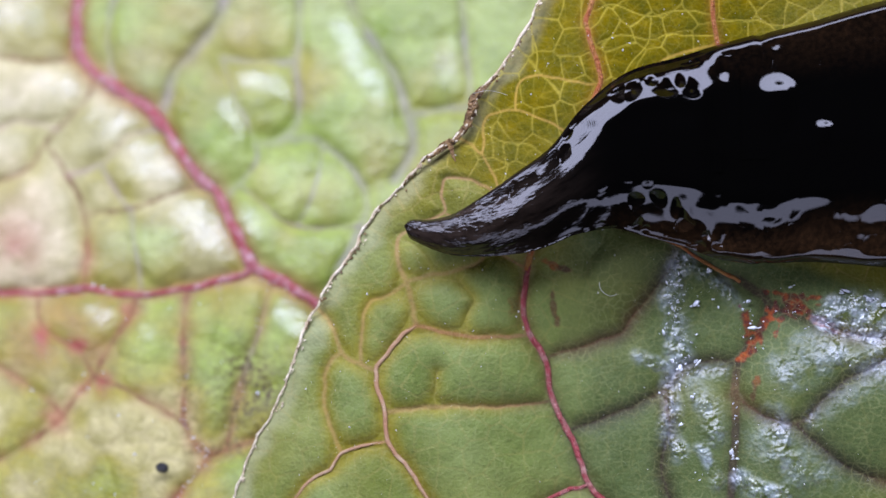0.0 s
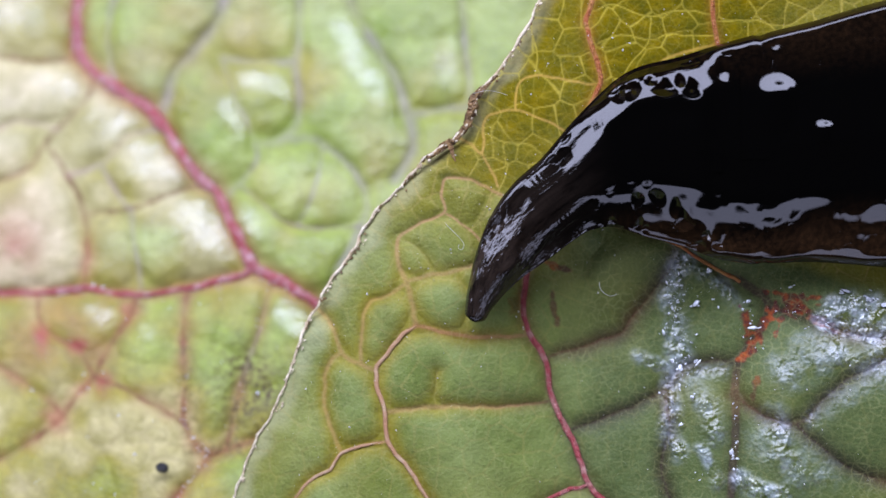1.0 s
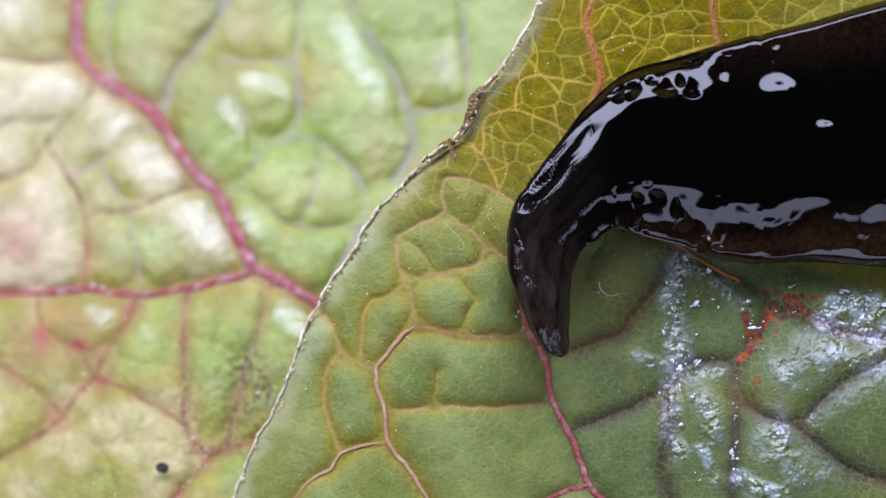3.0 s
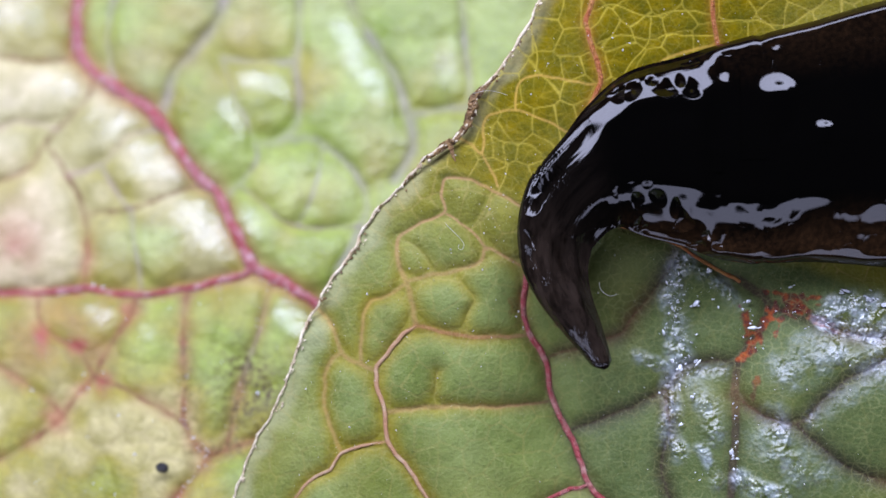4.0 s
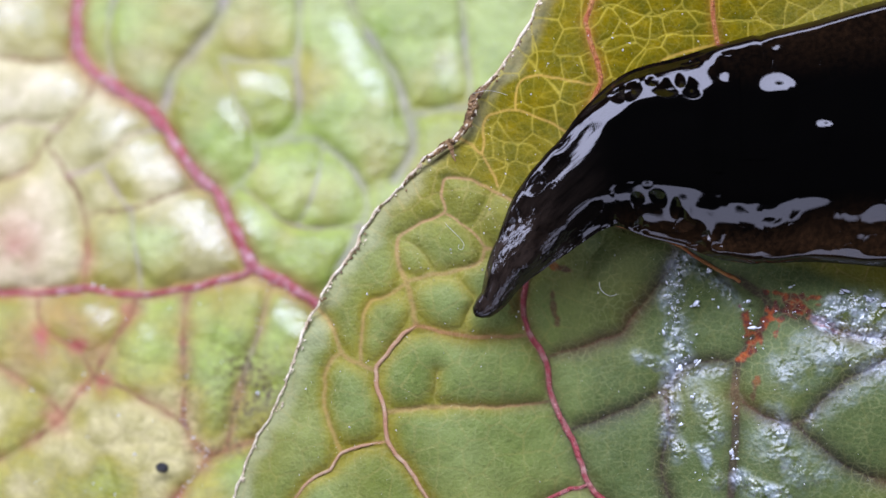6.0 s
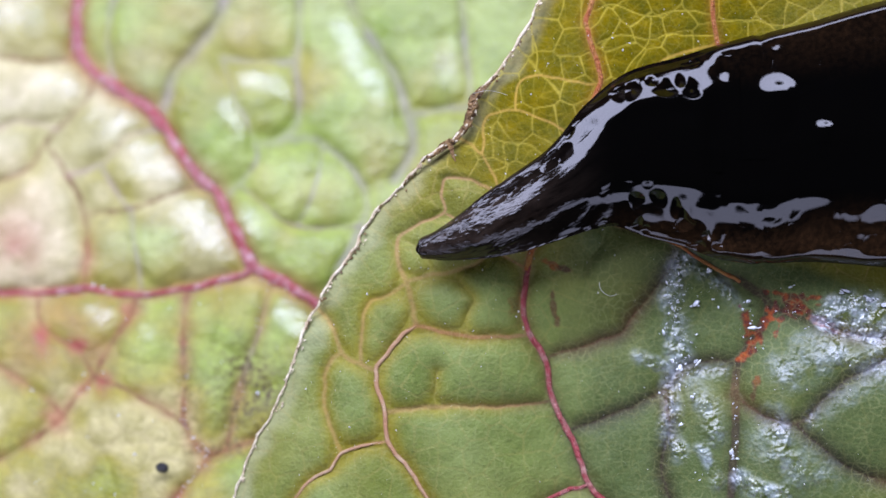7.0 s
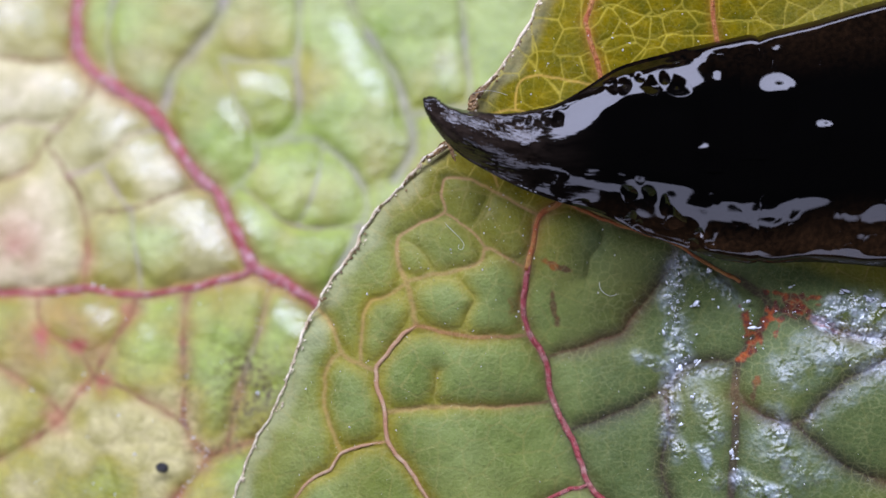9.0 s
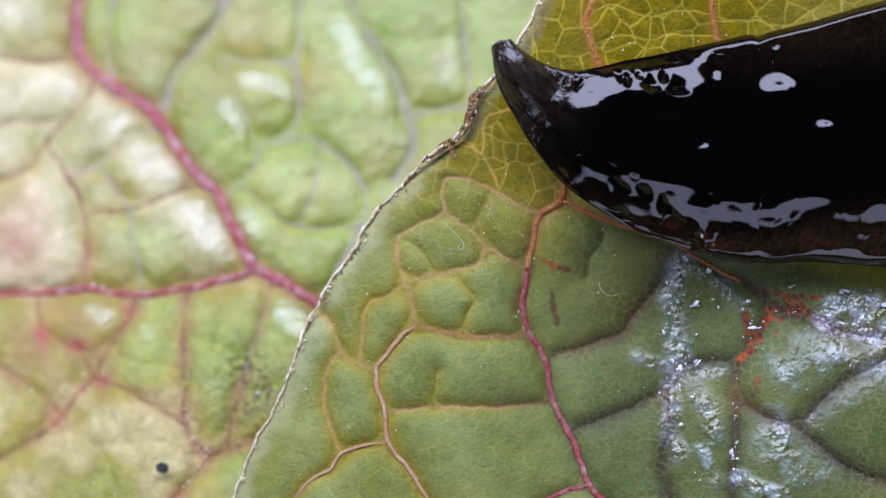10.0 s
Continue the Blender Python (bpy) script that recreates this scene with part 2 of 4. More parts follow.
def blur(f, r):
    """A box filter of radius r cells, run twice."""
    for _ in range(2):
        for axis in (0, 1):
            pad = [(r + 1, r) if k == axis else (0, 0) for k in (0, 1)]
            c = np.cumsum(np.pad(f, pad, mode="edge"), axis=axis)
            n = f.shape[axis]
            f = (np.take(c, np.arange(2 * r + 1, 2 * r + 1 + n), axis) - np.take(c, np.arange(n), axis)) / (2 * r + 1)
    return f


def mesh_object(name, verts, faces, mat, parent=None, label="", smooth=True):
    me = bpy.data.meshes.new(name)
    me.from_pydata(verts, [], faces)
    me.materials.append(mat)
    me.polygons.foreach_set("use_smooth", [smooth] * len(me.polygons))
    me.update()
    ob = new(name, me)
    if parent is not None:
        ob.parent = parent
    if label:
        ob["label"] = label
    return ob


def part(name, bm, mat, parent=None, label=""):
    me = bpy.data.meshes.new(name)
    bm.to_mesh(me)
    bm.free()
    me.materials.append(mat)
    for f in me.polygons:
        f.use_smooth = True
    ob = new(name, me)
    if parent is not None:
        ob.parent = parent
    if label:
        ob["label"] = label
    return ob


def grid_faces(rows, cols):
    i = np.arange(rows - 1)[:, None] * cols + np.arange(cols - 1)[None, :]
    i = i.ravel()
    return np.stack([i, i + cols, i + cols + 1, i + 1], 1)


def put_attribute(ob, name, values):
    a = ob.data.attributes.new(name, "FLOAT", "POINT")
    a.data.foreach_set("value", np.ascontiguousarray(values, dtype=np.float32).ravel())


def blade(name, x, y, z, mat, parent, label, layers, thick=0.22):
    """A leaf blade of the given relief; x and y as seen in the leaf plane, spread by depth."""
    k = 1 - z / REACH
    verts = np.stack([x * k, y * k, z], -1).reshape(-1, 3) * MM
    me = bpy.data.meshes.new(name)
    faces = grid_faces(*x.shape)[:, ::-1] if (x[0, 1] > x[0, 0]) == (y[1, 0] > y[0, 0]) else grid_faces(*x.shape)
    me.from_pydata(verts, [], faces)
    me.materials.append(mat)
    me.polygons.foreach_set("use_smooth", [True] * len(me.polygons))
    me.update()
    ob = new(name, me)
    ob.parent = parent
    ob["label"] = label
    if me.polygons[0].normal.z < 0:
        me.flip_normals()
    for key, values in layers.items():
        put_attribute(ob, key, values)
    solid = ob.modifiers.new("thickness", "SOLIDIFY")
    solid.thickness, solid.offset = thick * MM, -1
    return ob


def tube(name, line, z, widths, heights, mat, parent, label="", sides=10, lumps=0.0, seed=3):
    """A flattened tube along a line given in the leaf plane, at the heights z."""
    n = len(line)
    k = 1 - z / REACH
    p = line * k[:, None]
    d = np.gradient(p, axis=0)
    d /= np.linalg.norm(d, axis=1)[:, None] + 1e-9
    side = np.stack([-d[:, 1], d[:, 0]], 1)
    r = np.random.RandomState(seed)
    verts = []
    for i in range(n):
        for s in range(sides):
            a = 2 * math.pi * s / sides
            f = 1 + lumps * (r.rand() - 0.5)
            q = p[i] + side[i] * math.cos(a) * widths[i] / 2 * f
            verts.append((q[0] * MM, q[1] * MM, (z[i] + math.sin(a) * heights[i] / 2 * f) * MM))
    faces = [(i * sides + s, i * sides + (s + 1) % sides, (i + 1) * sides + (s + 1) % sides, (i + 1) * sides + s) for i in range(n - 1) for s in range(sides)]
    faces += [tuple(range(sides)), tuple(range((n - 1) * sides, n * sides))]
    ob = mesh_object(name, verts, faces, mat, parent, label)
    bm = bmesh.new()
    bm.from_mesh(ob.data)
    bmesh.ops.recalc_face_normals(bm, faces=bm.faces)
    bm.to_mesh(ob.data)
    bm.free()
    return ob


def axis_steps(lo, a, b, hi, fine, coarse):
    return np.concatenate([np.arange(lo, a, coarse), np.arange(a, b, fine), np.arange(b, hi + coarse, coarse)])


# ---- the near leaf ----
RIM = flow([(4.56, 11.22), (4.02, 10.02), (3.32, 8.62), (2.82, 7.72), (2.22, 6.72), (1.52, 5.92), (1.04, 5.32), (0.80, 4.52), (0.22, 3.82), (-0.48, 3.38), (-0.98, 2.86), (-1.68, 2.06), (-2.38, 1.42),
            (-2.88, 0.62), (-3.28, -0.08), (-3.78, -0.78), (-4.28, -1.58), (-4.72, -2.38), (-5.08, -3.18), (-5.38, -3.98), (-5.68, -4.88), (-6.08, -5.78), (-6.58, -6.68), (-7.08, -7.78), (-7.48, -8.82), (-7.98, -10.38), (-8.68, -12.38)], 8, 0.12, 5)
RIM[:, 0] += 0.10 * (soft_noise(RIM[:, 1] + 60, RIM[:, 1] * 0 + 3, 0.22, 8) - 0.5)


def near_base(x, y):
    """The slow curve of the near leaf: it droops at its rim and rises towards its heel."""
    edge = np.interp(-y, -RIM[::8, 1], RIM[::8, 0])
    z = -(0.55 + 0.85 * step(5.0, 0.0, y)) * np.exp(-np.clip(x - edge, 0, 99) / (1.3 + 0.6 * step(5.0, 0.0, y)))
    z -= 1.05 * step(1.4, -2.8, y) * step(0.5, 4.5, x) * (1 - 0.75 * step(8.0, 12.5, x))
    z += 1.3 * step(4.0, 17.0, x - 0.9 * (y + 3.2))* step(1.0, -6.0, y)
    z -= 0.35 * step(-2.0, -9.0, y) * step(4.0, 0.0, x - edge) * step(1.5, -5.0, x)
    return z


NEAR_VEINS = []


def near_vein(width, sort, *points):
    NEAR_VEINS.append((width, sort, flow(points, 5, 0.10, len(NEAR_VEINS) + 11)))


near_vein(0.22, "orange", (4.28, 2.38), (4.18, 1.72), (3.42, 1.18), (3.16, 0.02), (2.96, -0.78))
near_vein(0.23, "red", (3.00, -0.58), (2.92, -1.18), (2.88, -2.38), (3.12, -3.14), (3.64, -3.98), (3.84, -5.18), (4.36, -6.34), (4.84, -7.38), (5.16, -8.34), (5.82, -8.98), (6.52, -9.78))
near_vein(0.14, "orange", (4.18, 1.72), (5.22, 1.26), (5.88, 0.98), (6.72, 0.72), (8.22, 0.18), (9.02, -0.34), (10.12, -0.94), (10.52, -1.18))
near_vein(0.24, "flat", (10.32, -1.06), (11.12, -1.48), (11.56, -2.08), (11.02, -3.18), (10.44, -3.98), (10.32, -5.18), (10.36, -6.58), (10.20, -8.18), (10.12, -9.78))
near_vein(0.19, "orange", (4.28, 2.38), (4.32, 2.90), (4.92, 4.42), (5.56, 5.90), (5.32, 7.02), (5.08, 8.02), (5.24, 8.82), (5.36, 9.82))
near_vein(0.16, "orange", (9.56, 9.62), (9.52, 8.22), (9.72, 7.26), (10.12, 4.82))
near_vein(0.09, "branch", (9.72, 7.26), (8.82, 7.02), (7.92, 6.76), (6.92, 6.02))
near_vein(0.125, "tan", (-0.96, -2.70), (-1.38, -2.98), (-1.88, -3.58), (-2.36, -4.28), (-2.32, -4.98), (-2.08, -5.78), (-1.98, -6.78), (-1.38, -7.58), (-0.78, -8.42), (-0.18, -9.38))
near_vein(0.11, "branch", (-0.96, -2.70), (-1.12, -1.78), (-1.28, -1.18), (-1.56, -0.58), (-1.58, 0.42), (-0.78, 0.90), (0.08, 1.30), (-0.08, 1.92), (0.16, 2.50), (1.02, 2.42), (1.76, 2.10), (2.56, 1.62), (3.42, 1.18))
near_vein(0.10, "flat", (-0.96, -2.70), (0.12, -2.98), (1.32, -3.12), (3.08, -3.06))
near_vein(0.08, "branch", (-1.28, -1.18), (-0.48, -0.94), (0.32, -0.82), (1.32, -0.44), (1.56, 0.02), (2.32, -0.38), (2.96, -0.74))
near_vein(0.08, "branch", (1.56, 0.02), (0.92, 0.72), (0.12, 1.26))
near_vein(0.10, "branch", (-2.00, -5.74), (-0.88, -5.62), (0.52, -5.58), (1.92, -5.58), (3.76, -5.42))
near_vein(0.09, "tan", (-1.98, -6.78), (-2.88, -6.98), (-3.58, -7.18), (-3.98, -7.78), (-4.78, -8.28), (-5.38, -8.98))
near_vein(0.08, "branch", (-2.36, -4.28), (-2.88, -4.08), (-3.58, -3.68), (-3.88, -2.78), (-4.48, -2.08))
near_vein(0.08, "branch", (-3.58, -3.68), (-4.08, -4.18), (-4.18, -5.18), (-4.04, -6.18), (-3.58, -7.18))
near_vein(0.16, "red", (5.16, -8.34), (4.32, -8.58), (3.42, -8.98))
near_vein(0.09, "branch", (3.64, -3.82), (5.12, -3.38), (6.22, -2.98), (6.72, -2.38), (7.52, -1.38), (8.12, -0.48), (8.32, 0.12))
near_vein(0.09, "branch", (4.56, -6.42), (5.92, -5.88), (6.92, -5.48), (7.82, -4.98), (8.42, -4.28), (9.32, -3.98), (10.44, -3.98))
near_vein(0.09, "branch", (10.32, -5.18), (11.32, -5.88), (12.52, -6.22), (13.32, -5.42), (14.32, -4.62), (15.68, -3.98), (17.12, -3.38))
near_vein(0.09, "branch", (12.52, -6.22), (13.72, -7.28), (14.92, -7.98), (16.32, -8.42))
near_vein(0.09, "branch", (11.56, -2.08), (12.72, -2.38), (14.12, -2.98), (15.68, -3.18))
near_vein(0.09, "branch", (7.82, -4.98), (8.02, -6.38), (7.72, -7.78), (8.12, -9.18))
near_vein(0.08, "branch", (0.62, 3.92), (1.04, 3.70), (1.38, 3.42), (1.48, 4.58), (1.96, 4.82), (2.56, 4.92), (3.52, 4.58), (4.52, 4.10))
near_vein(0.08, "branch", (1.38, 3.42), (1.72, 2.82), (1.96, 2.22))
near_vein(0.08, "branch", (2.56, 4.92), (2.64, 5.82), (3.22, 6.12), (4.32, 5.98), (5.12, 5.82), (5.56, 5.90))
near_vein(0.06, "branch", (3.22, 6.12), (3.32, 6.82), (3.20, 7.52))
near_vein(0.06, "branch", (1.38, 4.10), (2.12, 3.82), (3.02, 3.72), (3.62, 3.22), (4.32, 2.82))
near_vein(0.06, "branch", (2.12, 3.82), (2.22, 3.02), (1.76, 2.78))
near_vein(0.06, "branch", (1.56, 1.52), (1.32, 0.82), (1.56, 0.02))
near_vein(0.05, "branch", (1.76, 2.10), (1.56, 1.52), (0.92, 0.62))
near_vein(0.06, "branch", (5.72, 0.98), (5.68, 0.32), (5.22, -0.28), (5.12, -0.98))
near_vein(0.06, "branch", (0.32, -0.82), (0.62, -1.18), (1.12, -1.74), (0.82, -2.38), (0.62, -3.02))
near_vein(0.05, "branch", (-1.58, 0.42), (-0.88, 0.02), (-0.48, -0.58), (-0.48, -0.94))
near_vein(0.05, "branch", (5.28, 8.42), (6.12, 8.62), (7.32, 8.22), (8.32, 8.42), (9.56, 8.32))
near_vein(0.05, "branch", (5.36, 7.22), (6.32, 7.62), (7.32, 7.38), (8.12, 7.62), (9.56, 7.52))
near_vein(0.05, "branch", (7.32, 8.22), (7.32, 7.38), (6.72, 6.72), (6.42, 6.22))
near_vein(0.05, "branch", (9.68, 8.02), (10.92, 8.12), (12.12, 7.92), (13.32, 8.62))
near_vein(0.06, "branch", (-0.28, -5.58), (-0.28, -4.98), (-0.18, -4.38))
near_vein(0.07, "branch", (-1.24, -1.18), (-1.88, -1.58), (-2.68, -1.98), (-2.88, -2.98), (-2.88, -4.08))

near_leaf = tagged(new("leaf"), "green and olive leaf with red veins and a dry brown rim", "leaf")


def near_blade():
    ys = -axis_steps(-3.0, 9 - 9.3, 18.3, 24.0, 0.046, 0.3) + 9.0
    us = axis_steps(0.0, 0.0, 19.5 / 27, 1.0, 0.046 / 27, 0.012)
    edge = np.interp(-ys, -RIM[:, 1], RIM[:, 0])
    right = 24.0
    x = edge[:, None] + us[None, :] * (right - edge[:, None])
    y = np.repeat(ys[:, None], len(us), 1)
    pull, stain = np.full(x.shape, 1e-6), np.zeros(x.shape)
    flush, branch, threads = np.zeros(x.shape), np.zeros(x.shape), np.zeros(x.shape)
    for width, sort, line in NEAR_VEINS:
        d = distance(x, y, line)
        pull += np.exp(-d / 0.22) * (1.5 if sort != "branch" else min(1.0, width / 0.07))
        if sort == "branch" and width <= 0.06:
            threads = np.maximum(threads, 1 - step(0.006, 0.042, d))
        elif sort == "branch":
            soft = step(3.0, 1.0, x) * step(1.0, -1.0, y)
            branch = np.maximum(branch, (1 - 0.4 * soft) * (1 - step(width * 0.2, width * (0.6 + 0.5 * soft) + 0.015 + 0.03 * soft, d)))
            stain = np.maximum(stain, min(1.0, width / 0.08) * np.exp(-(d / 0.34) ** 2))
        else:
            branch = np.maximum(branch, 1 - step(width * 0.4, width * 0.8, d))
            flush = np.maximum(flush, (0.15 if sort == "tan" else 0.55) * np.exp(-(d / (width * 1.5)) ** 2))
    wx = x + 0.12 * (soft_noise(x + 70, y + 70, 0.5, 3) - 0.5)
    wy = y + 0.12 * (soft_noise(x + 20, y + 90, 0.5, 4) - 0.5)
    net = np.maximum(1 - step(0.010, 0.040, cells(wx, wy, 1.0, 6)), 0.26 * (1 - step(0.006, 0.030, cells(wx, wy, 0.48, 7))))
    net *= 0.55 + 0.45 * soft_noise(x + 40, y + 40, 0.9, 9)
    net = 0.75 * np.maximum(net, 0.9 * threads)
    inside = x - edge[:, None]
    border = np.interp(x, (-3.68, 0.12, 3.32, 5.92, 8.32, 15.68), (2.2, 2.6, 1.3, 0.9, 0.2, -1.6))
    below = border - y + 0.25 * (soft_noise(x + 60, y + 30, 0.7, 12) - 0.5)
    ripe = 0.42 * step(0.15, -0.6, below) + 0.42 * step(3.6, 0.2, below) * (1 - 0.92 * step(3.8, 5.6, x) * step(4.5, 2.5, y) - 0.45 * step(9.5, 13.0, x) * step(2.5, 4.5, y)) + 0.16 * step(-0.5, -4.0, below)
    ripe = np.clip(ripe + 0.26 * (soft_noise(x + 60, y + 30, 1.9, 12) - 0.5) + 0.16 * step(5.5, 0.5, inside) * step(3, -3, y), 0, 1)
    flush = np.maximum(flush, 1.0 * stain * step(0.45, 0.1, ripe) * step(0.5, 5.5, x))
    aged = step(4.5, 0.5, x)
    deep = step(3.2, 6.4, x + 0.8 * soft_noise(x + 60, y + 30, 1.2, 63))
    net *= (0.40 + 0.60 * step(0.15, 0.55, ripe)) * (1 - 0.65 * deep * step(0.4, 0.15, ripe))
    close = np.clip(-0.22 * np.log(pull), 0, 9)
    ripe = np.clip(ripe + 0.50 * np.exp(-(close / 0.28) ** 2) * aged * step(1.5, -1.5, y), 0, 1)
    pale = step(0.75, 0.0, inside - 0.6 * soft_noise(x + 30, y + 10, 0.6, 13)) * 0.34
    # slime trails, laid and weighted where their painted whitish sheen should show
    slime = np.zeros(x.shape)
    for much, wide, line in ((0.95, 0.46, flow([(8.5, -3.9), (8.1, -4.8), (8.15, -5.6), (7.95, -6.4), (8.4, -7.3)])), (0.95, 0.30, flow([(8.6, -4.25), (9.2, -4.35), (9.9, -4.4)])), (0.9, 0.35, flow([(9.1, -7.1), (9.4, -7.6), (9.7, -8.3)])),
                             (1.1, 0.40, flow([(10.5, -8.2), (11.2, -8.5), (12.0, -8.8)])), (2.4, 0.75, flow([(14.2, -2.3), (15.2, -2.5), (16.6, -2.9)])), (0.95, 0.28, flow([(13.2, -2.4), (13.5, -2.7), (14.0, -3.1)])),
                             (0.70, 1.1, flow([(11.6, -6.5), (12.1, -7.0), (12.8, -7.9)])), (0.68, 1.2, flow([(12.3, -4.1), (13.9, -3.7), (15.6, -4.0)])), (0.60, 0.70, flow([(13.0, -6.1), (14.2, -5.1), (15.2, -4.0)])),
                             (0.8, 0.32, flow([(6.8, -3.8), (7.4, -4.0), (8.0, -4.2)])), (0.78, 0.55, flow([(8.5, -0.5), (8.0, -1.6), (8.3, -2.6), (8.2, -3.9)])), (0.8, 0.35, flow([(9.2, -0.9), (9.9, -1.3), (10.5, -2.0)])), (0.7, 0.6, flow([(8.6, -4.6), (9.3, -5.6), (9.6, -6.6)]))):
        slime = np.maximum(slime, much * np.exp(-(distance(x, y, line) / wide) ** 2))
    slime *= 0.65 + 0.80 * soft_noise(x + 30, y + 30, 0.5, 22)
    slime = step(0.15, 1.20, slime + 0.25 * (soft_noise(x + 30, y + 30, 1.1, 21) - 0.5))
    scar = np.zeros(x.shape)
    for cx, cy, a, b, turn, much in ((3.84, -0.55, 0.62, 0.13, -0.35, 0.75), (3.92, -2.2, 0.14, 0.55, 0.1, 0.7), (12.3, -2.0, 0.5, 0.35, -0.4, 0.9),
                                     (2.6, -1.9, 0.4, 0.5, 0.0, 0.35)):
        u = (x - cx) * math.cos(turn) + (y - cy) * math.sin(turn)
        v = -(x - cx) * math.sin(turn) + (y - cy) * math.cos(turn)
        q = np.hypot(u / a, v / b) + 1.2 * (soft_noise(x + 50, y + 50, 0.22, 31) - 0.5) + 0.8 * (soft_noise(x + 50, y + 50, 0.6, 32) - 0.5)
        scar = np.maximum(scar, much * step(1.05, 0.6, q))
    for much, wide, line in ((0.9, 0.16, flow([(11.3, -1.5), (12.2, -1.6), (13.3, -1.8)])), (1.0, 0.20, flow([(12.2, -1.8), (12.9, -2.3), (13.8, -2.9)])), (1.0, 0.16, flow([(10.6, -2.1), (10.7, -2.5), (10.8, -3.0)])),
                             (1.0, 0.20, flow([(10.6, -3.8), (11.1, -3.2), (11.5, -2.4), (12.2, -1.7)])), (0.8, 0.12, flow([(12.2, -1.8), (12.0, -2.4), (11.8, -3.0)])), (0.6, 0.14, flow([(11.1, -4.6), (11.0, -5.2)]))):
        scar = np.maximum(scar, much * step(1.3, 0.5, distance(x, y, line) / (0.8 * wide) + 2.2 * (soft_noise(x + 50, y + 50, 0.16, 34) - 0.45) + 1.0 * (soft_noise(x + 50, y + 50, 0.5, 35) - 0.5)))
    z = near_base(x, y) + 0.34 * (1 - np.exp(-close / 0.5)) * (1 - 0.80 * step(0.5, 0.9, ripe)) - 0.02 * net + 0.06 * (soft_noise(x + 40, y + 80, 1.2, 14) - 0.5)
    z += 0.02 * (soft_noise(x + 40, y + 80, 0.35, 15) - 0.5)
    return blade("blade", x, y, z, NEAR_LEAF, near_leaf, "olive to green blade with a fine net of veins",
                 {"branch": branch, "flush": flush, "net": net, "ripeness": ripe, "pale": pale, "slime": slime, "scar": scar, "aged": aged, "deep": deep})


near_blade()
for width, sort, line in NEAR_VEINS:
    if sort not in ("branch", "flat"):
        n = len(line)
        w = width * (0.85 + 0.3 * soft_noise(np.arange(n), np.zeros(n), 2.0, 41))
        if sort == "tan":
            w = w * step(-1.0, 6.0, np.minimum(np.arange(n), n - 1 - np.arange(n)))
        mat = {"red": RED_VEIN, "orange": ORANGE_VEIN, "tan": TAN_VEIN}[sort]
        tube("vein", line, near_base(line[:, 0], line[:, 1]) + (0.04 if sort == "tan" else 0.0), w * (1.1 if sort == "tan" else 0.9), w * (0.24 if sort == "tan" else 0.55), mat, near_leaf, {"red": "raised crimson vein", "orange": "raised orange-red vein", "tan": "raised tan vein"}[sort], 10, 0.02 if sort == "tan" else 0.14)


def near_rim():
    keep = RIM[(RIM[:, 1] > -11.5) & (RIM[:, 1] < 10.5)]
    n = len(keep)
    w = 0.09 + 0.30 * soft_noise(keep[:, 1] + 40, np.zeros(n), 0.9, 51) * soft_noise(keep[:, 1] + 40, np.ones(n), 0.27, 53)
    fray = step(-1.5, 1.0, keep[:, 1])
    w = w * 0.42 + 0.02 * (1 - fray)
    tube("dry_rim", keep + (0.05, 0), near_base(keep[:, 0], keep[:, 1]) + 0.44, w, w * 0.7, DRY_RIM, near_leaf, "pale dried rim", 12, 0.05, 52)
    brown = keep[(keep[:, 1] > 3.2) & (keep[:, 1] < 6.2)]
    n = len(brown)
    w = 0.11 + 0.36 * soft_noise(brown[:, 1] + 40, np.zeros(n), 0.45, 57) * np.exp(-((brown[:, 1] - 4.6) / 1.2) ** 2)
    tube("scorched_rim", brown + (0.10, -0.02), near_base(brown[:, 0], brown[:, 1]) + 0.42, w, w * 0.7, BROWN_RIM, near_leaf, "crumpled dark brown scorched rim", 12, 0.9, 58)


near_rim()
flap = flow([(0.12, 3.86), (0.28, 3.58), (0.34, 3.34), (0.44, 3.10)], 5)
k = len(flap)
tube("torn_flap", flap, near_base(flap[:, 0], flap[:, 1]) + 0.5, np.linspace(0.24, 0.05, k), np.linspace(0.10, 0.05, k), BROWN_RIM, near_leaf, "curled brown torn flap of the rim", 9, 0.8, 77)

# ---- the far leaf, lower and tilted away ----
far_leaf = tagged(new("leaf"), "pale puckered yellow-green leaf with pink veins, lying beneath another leaf", "leaf")
FAR_VEINS = []


def far_base(x, y):
    under = x - np.interp(-y, -RIM[:, 1], RIM[:, 0])
    return -4.0 - 0.36 * (y + 7.5) + 0.05 * (x + 10) - 0.9 * step(-9.0, -16.0, x) - 4.5 * step(0.0, 5.0, under)


def far_vein(width, sort, *points):
    FAR_VEINS.append((width, sort, flow(points, 5, 0.12, len(FAR_VEINS) + 71)))


far_vein(0.43, "pink", (-12.88, 10.02), (-12.92, 8.02), (-12.76, 6.74), (-11.88, 5.90), (-10.56, 5.06), (-9.88, 4.30), (-9.28, 3.38), (-8.64, 2.58), (-7.98, 1.90), (-7.56, 0.98), (-7.08, 0.02), (-6.68, -0.66), (-5.84, -1.10), (-5.08, -1.58), (-4.44, -2.02), (-2.68, -3.18))
far_vein(0.24, "pink", (-6.68, -0.66), (-7.28, -0.98), (-8.88, -1.38), (-10.88, -1.62), (-12.48, -1.42), (-14.08, -1.54), (-16.48, -1.62))
far_vein(0.17, "branch", (-10.88, -1.62), (-11.18, -2.58), (-11.88, -3.62), (-12.38, -4.48), (-13.08, -5.38), (-13.78, -6.18), (-14.88, -6.98), (-16.48, -7.88))
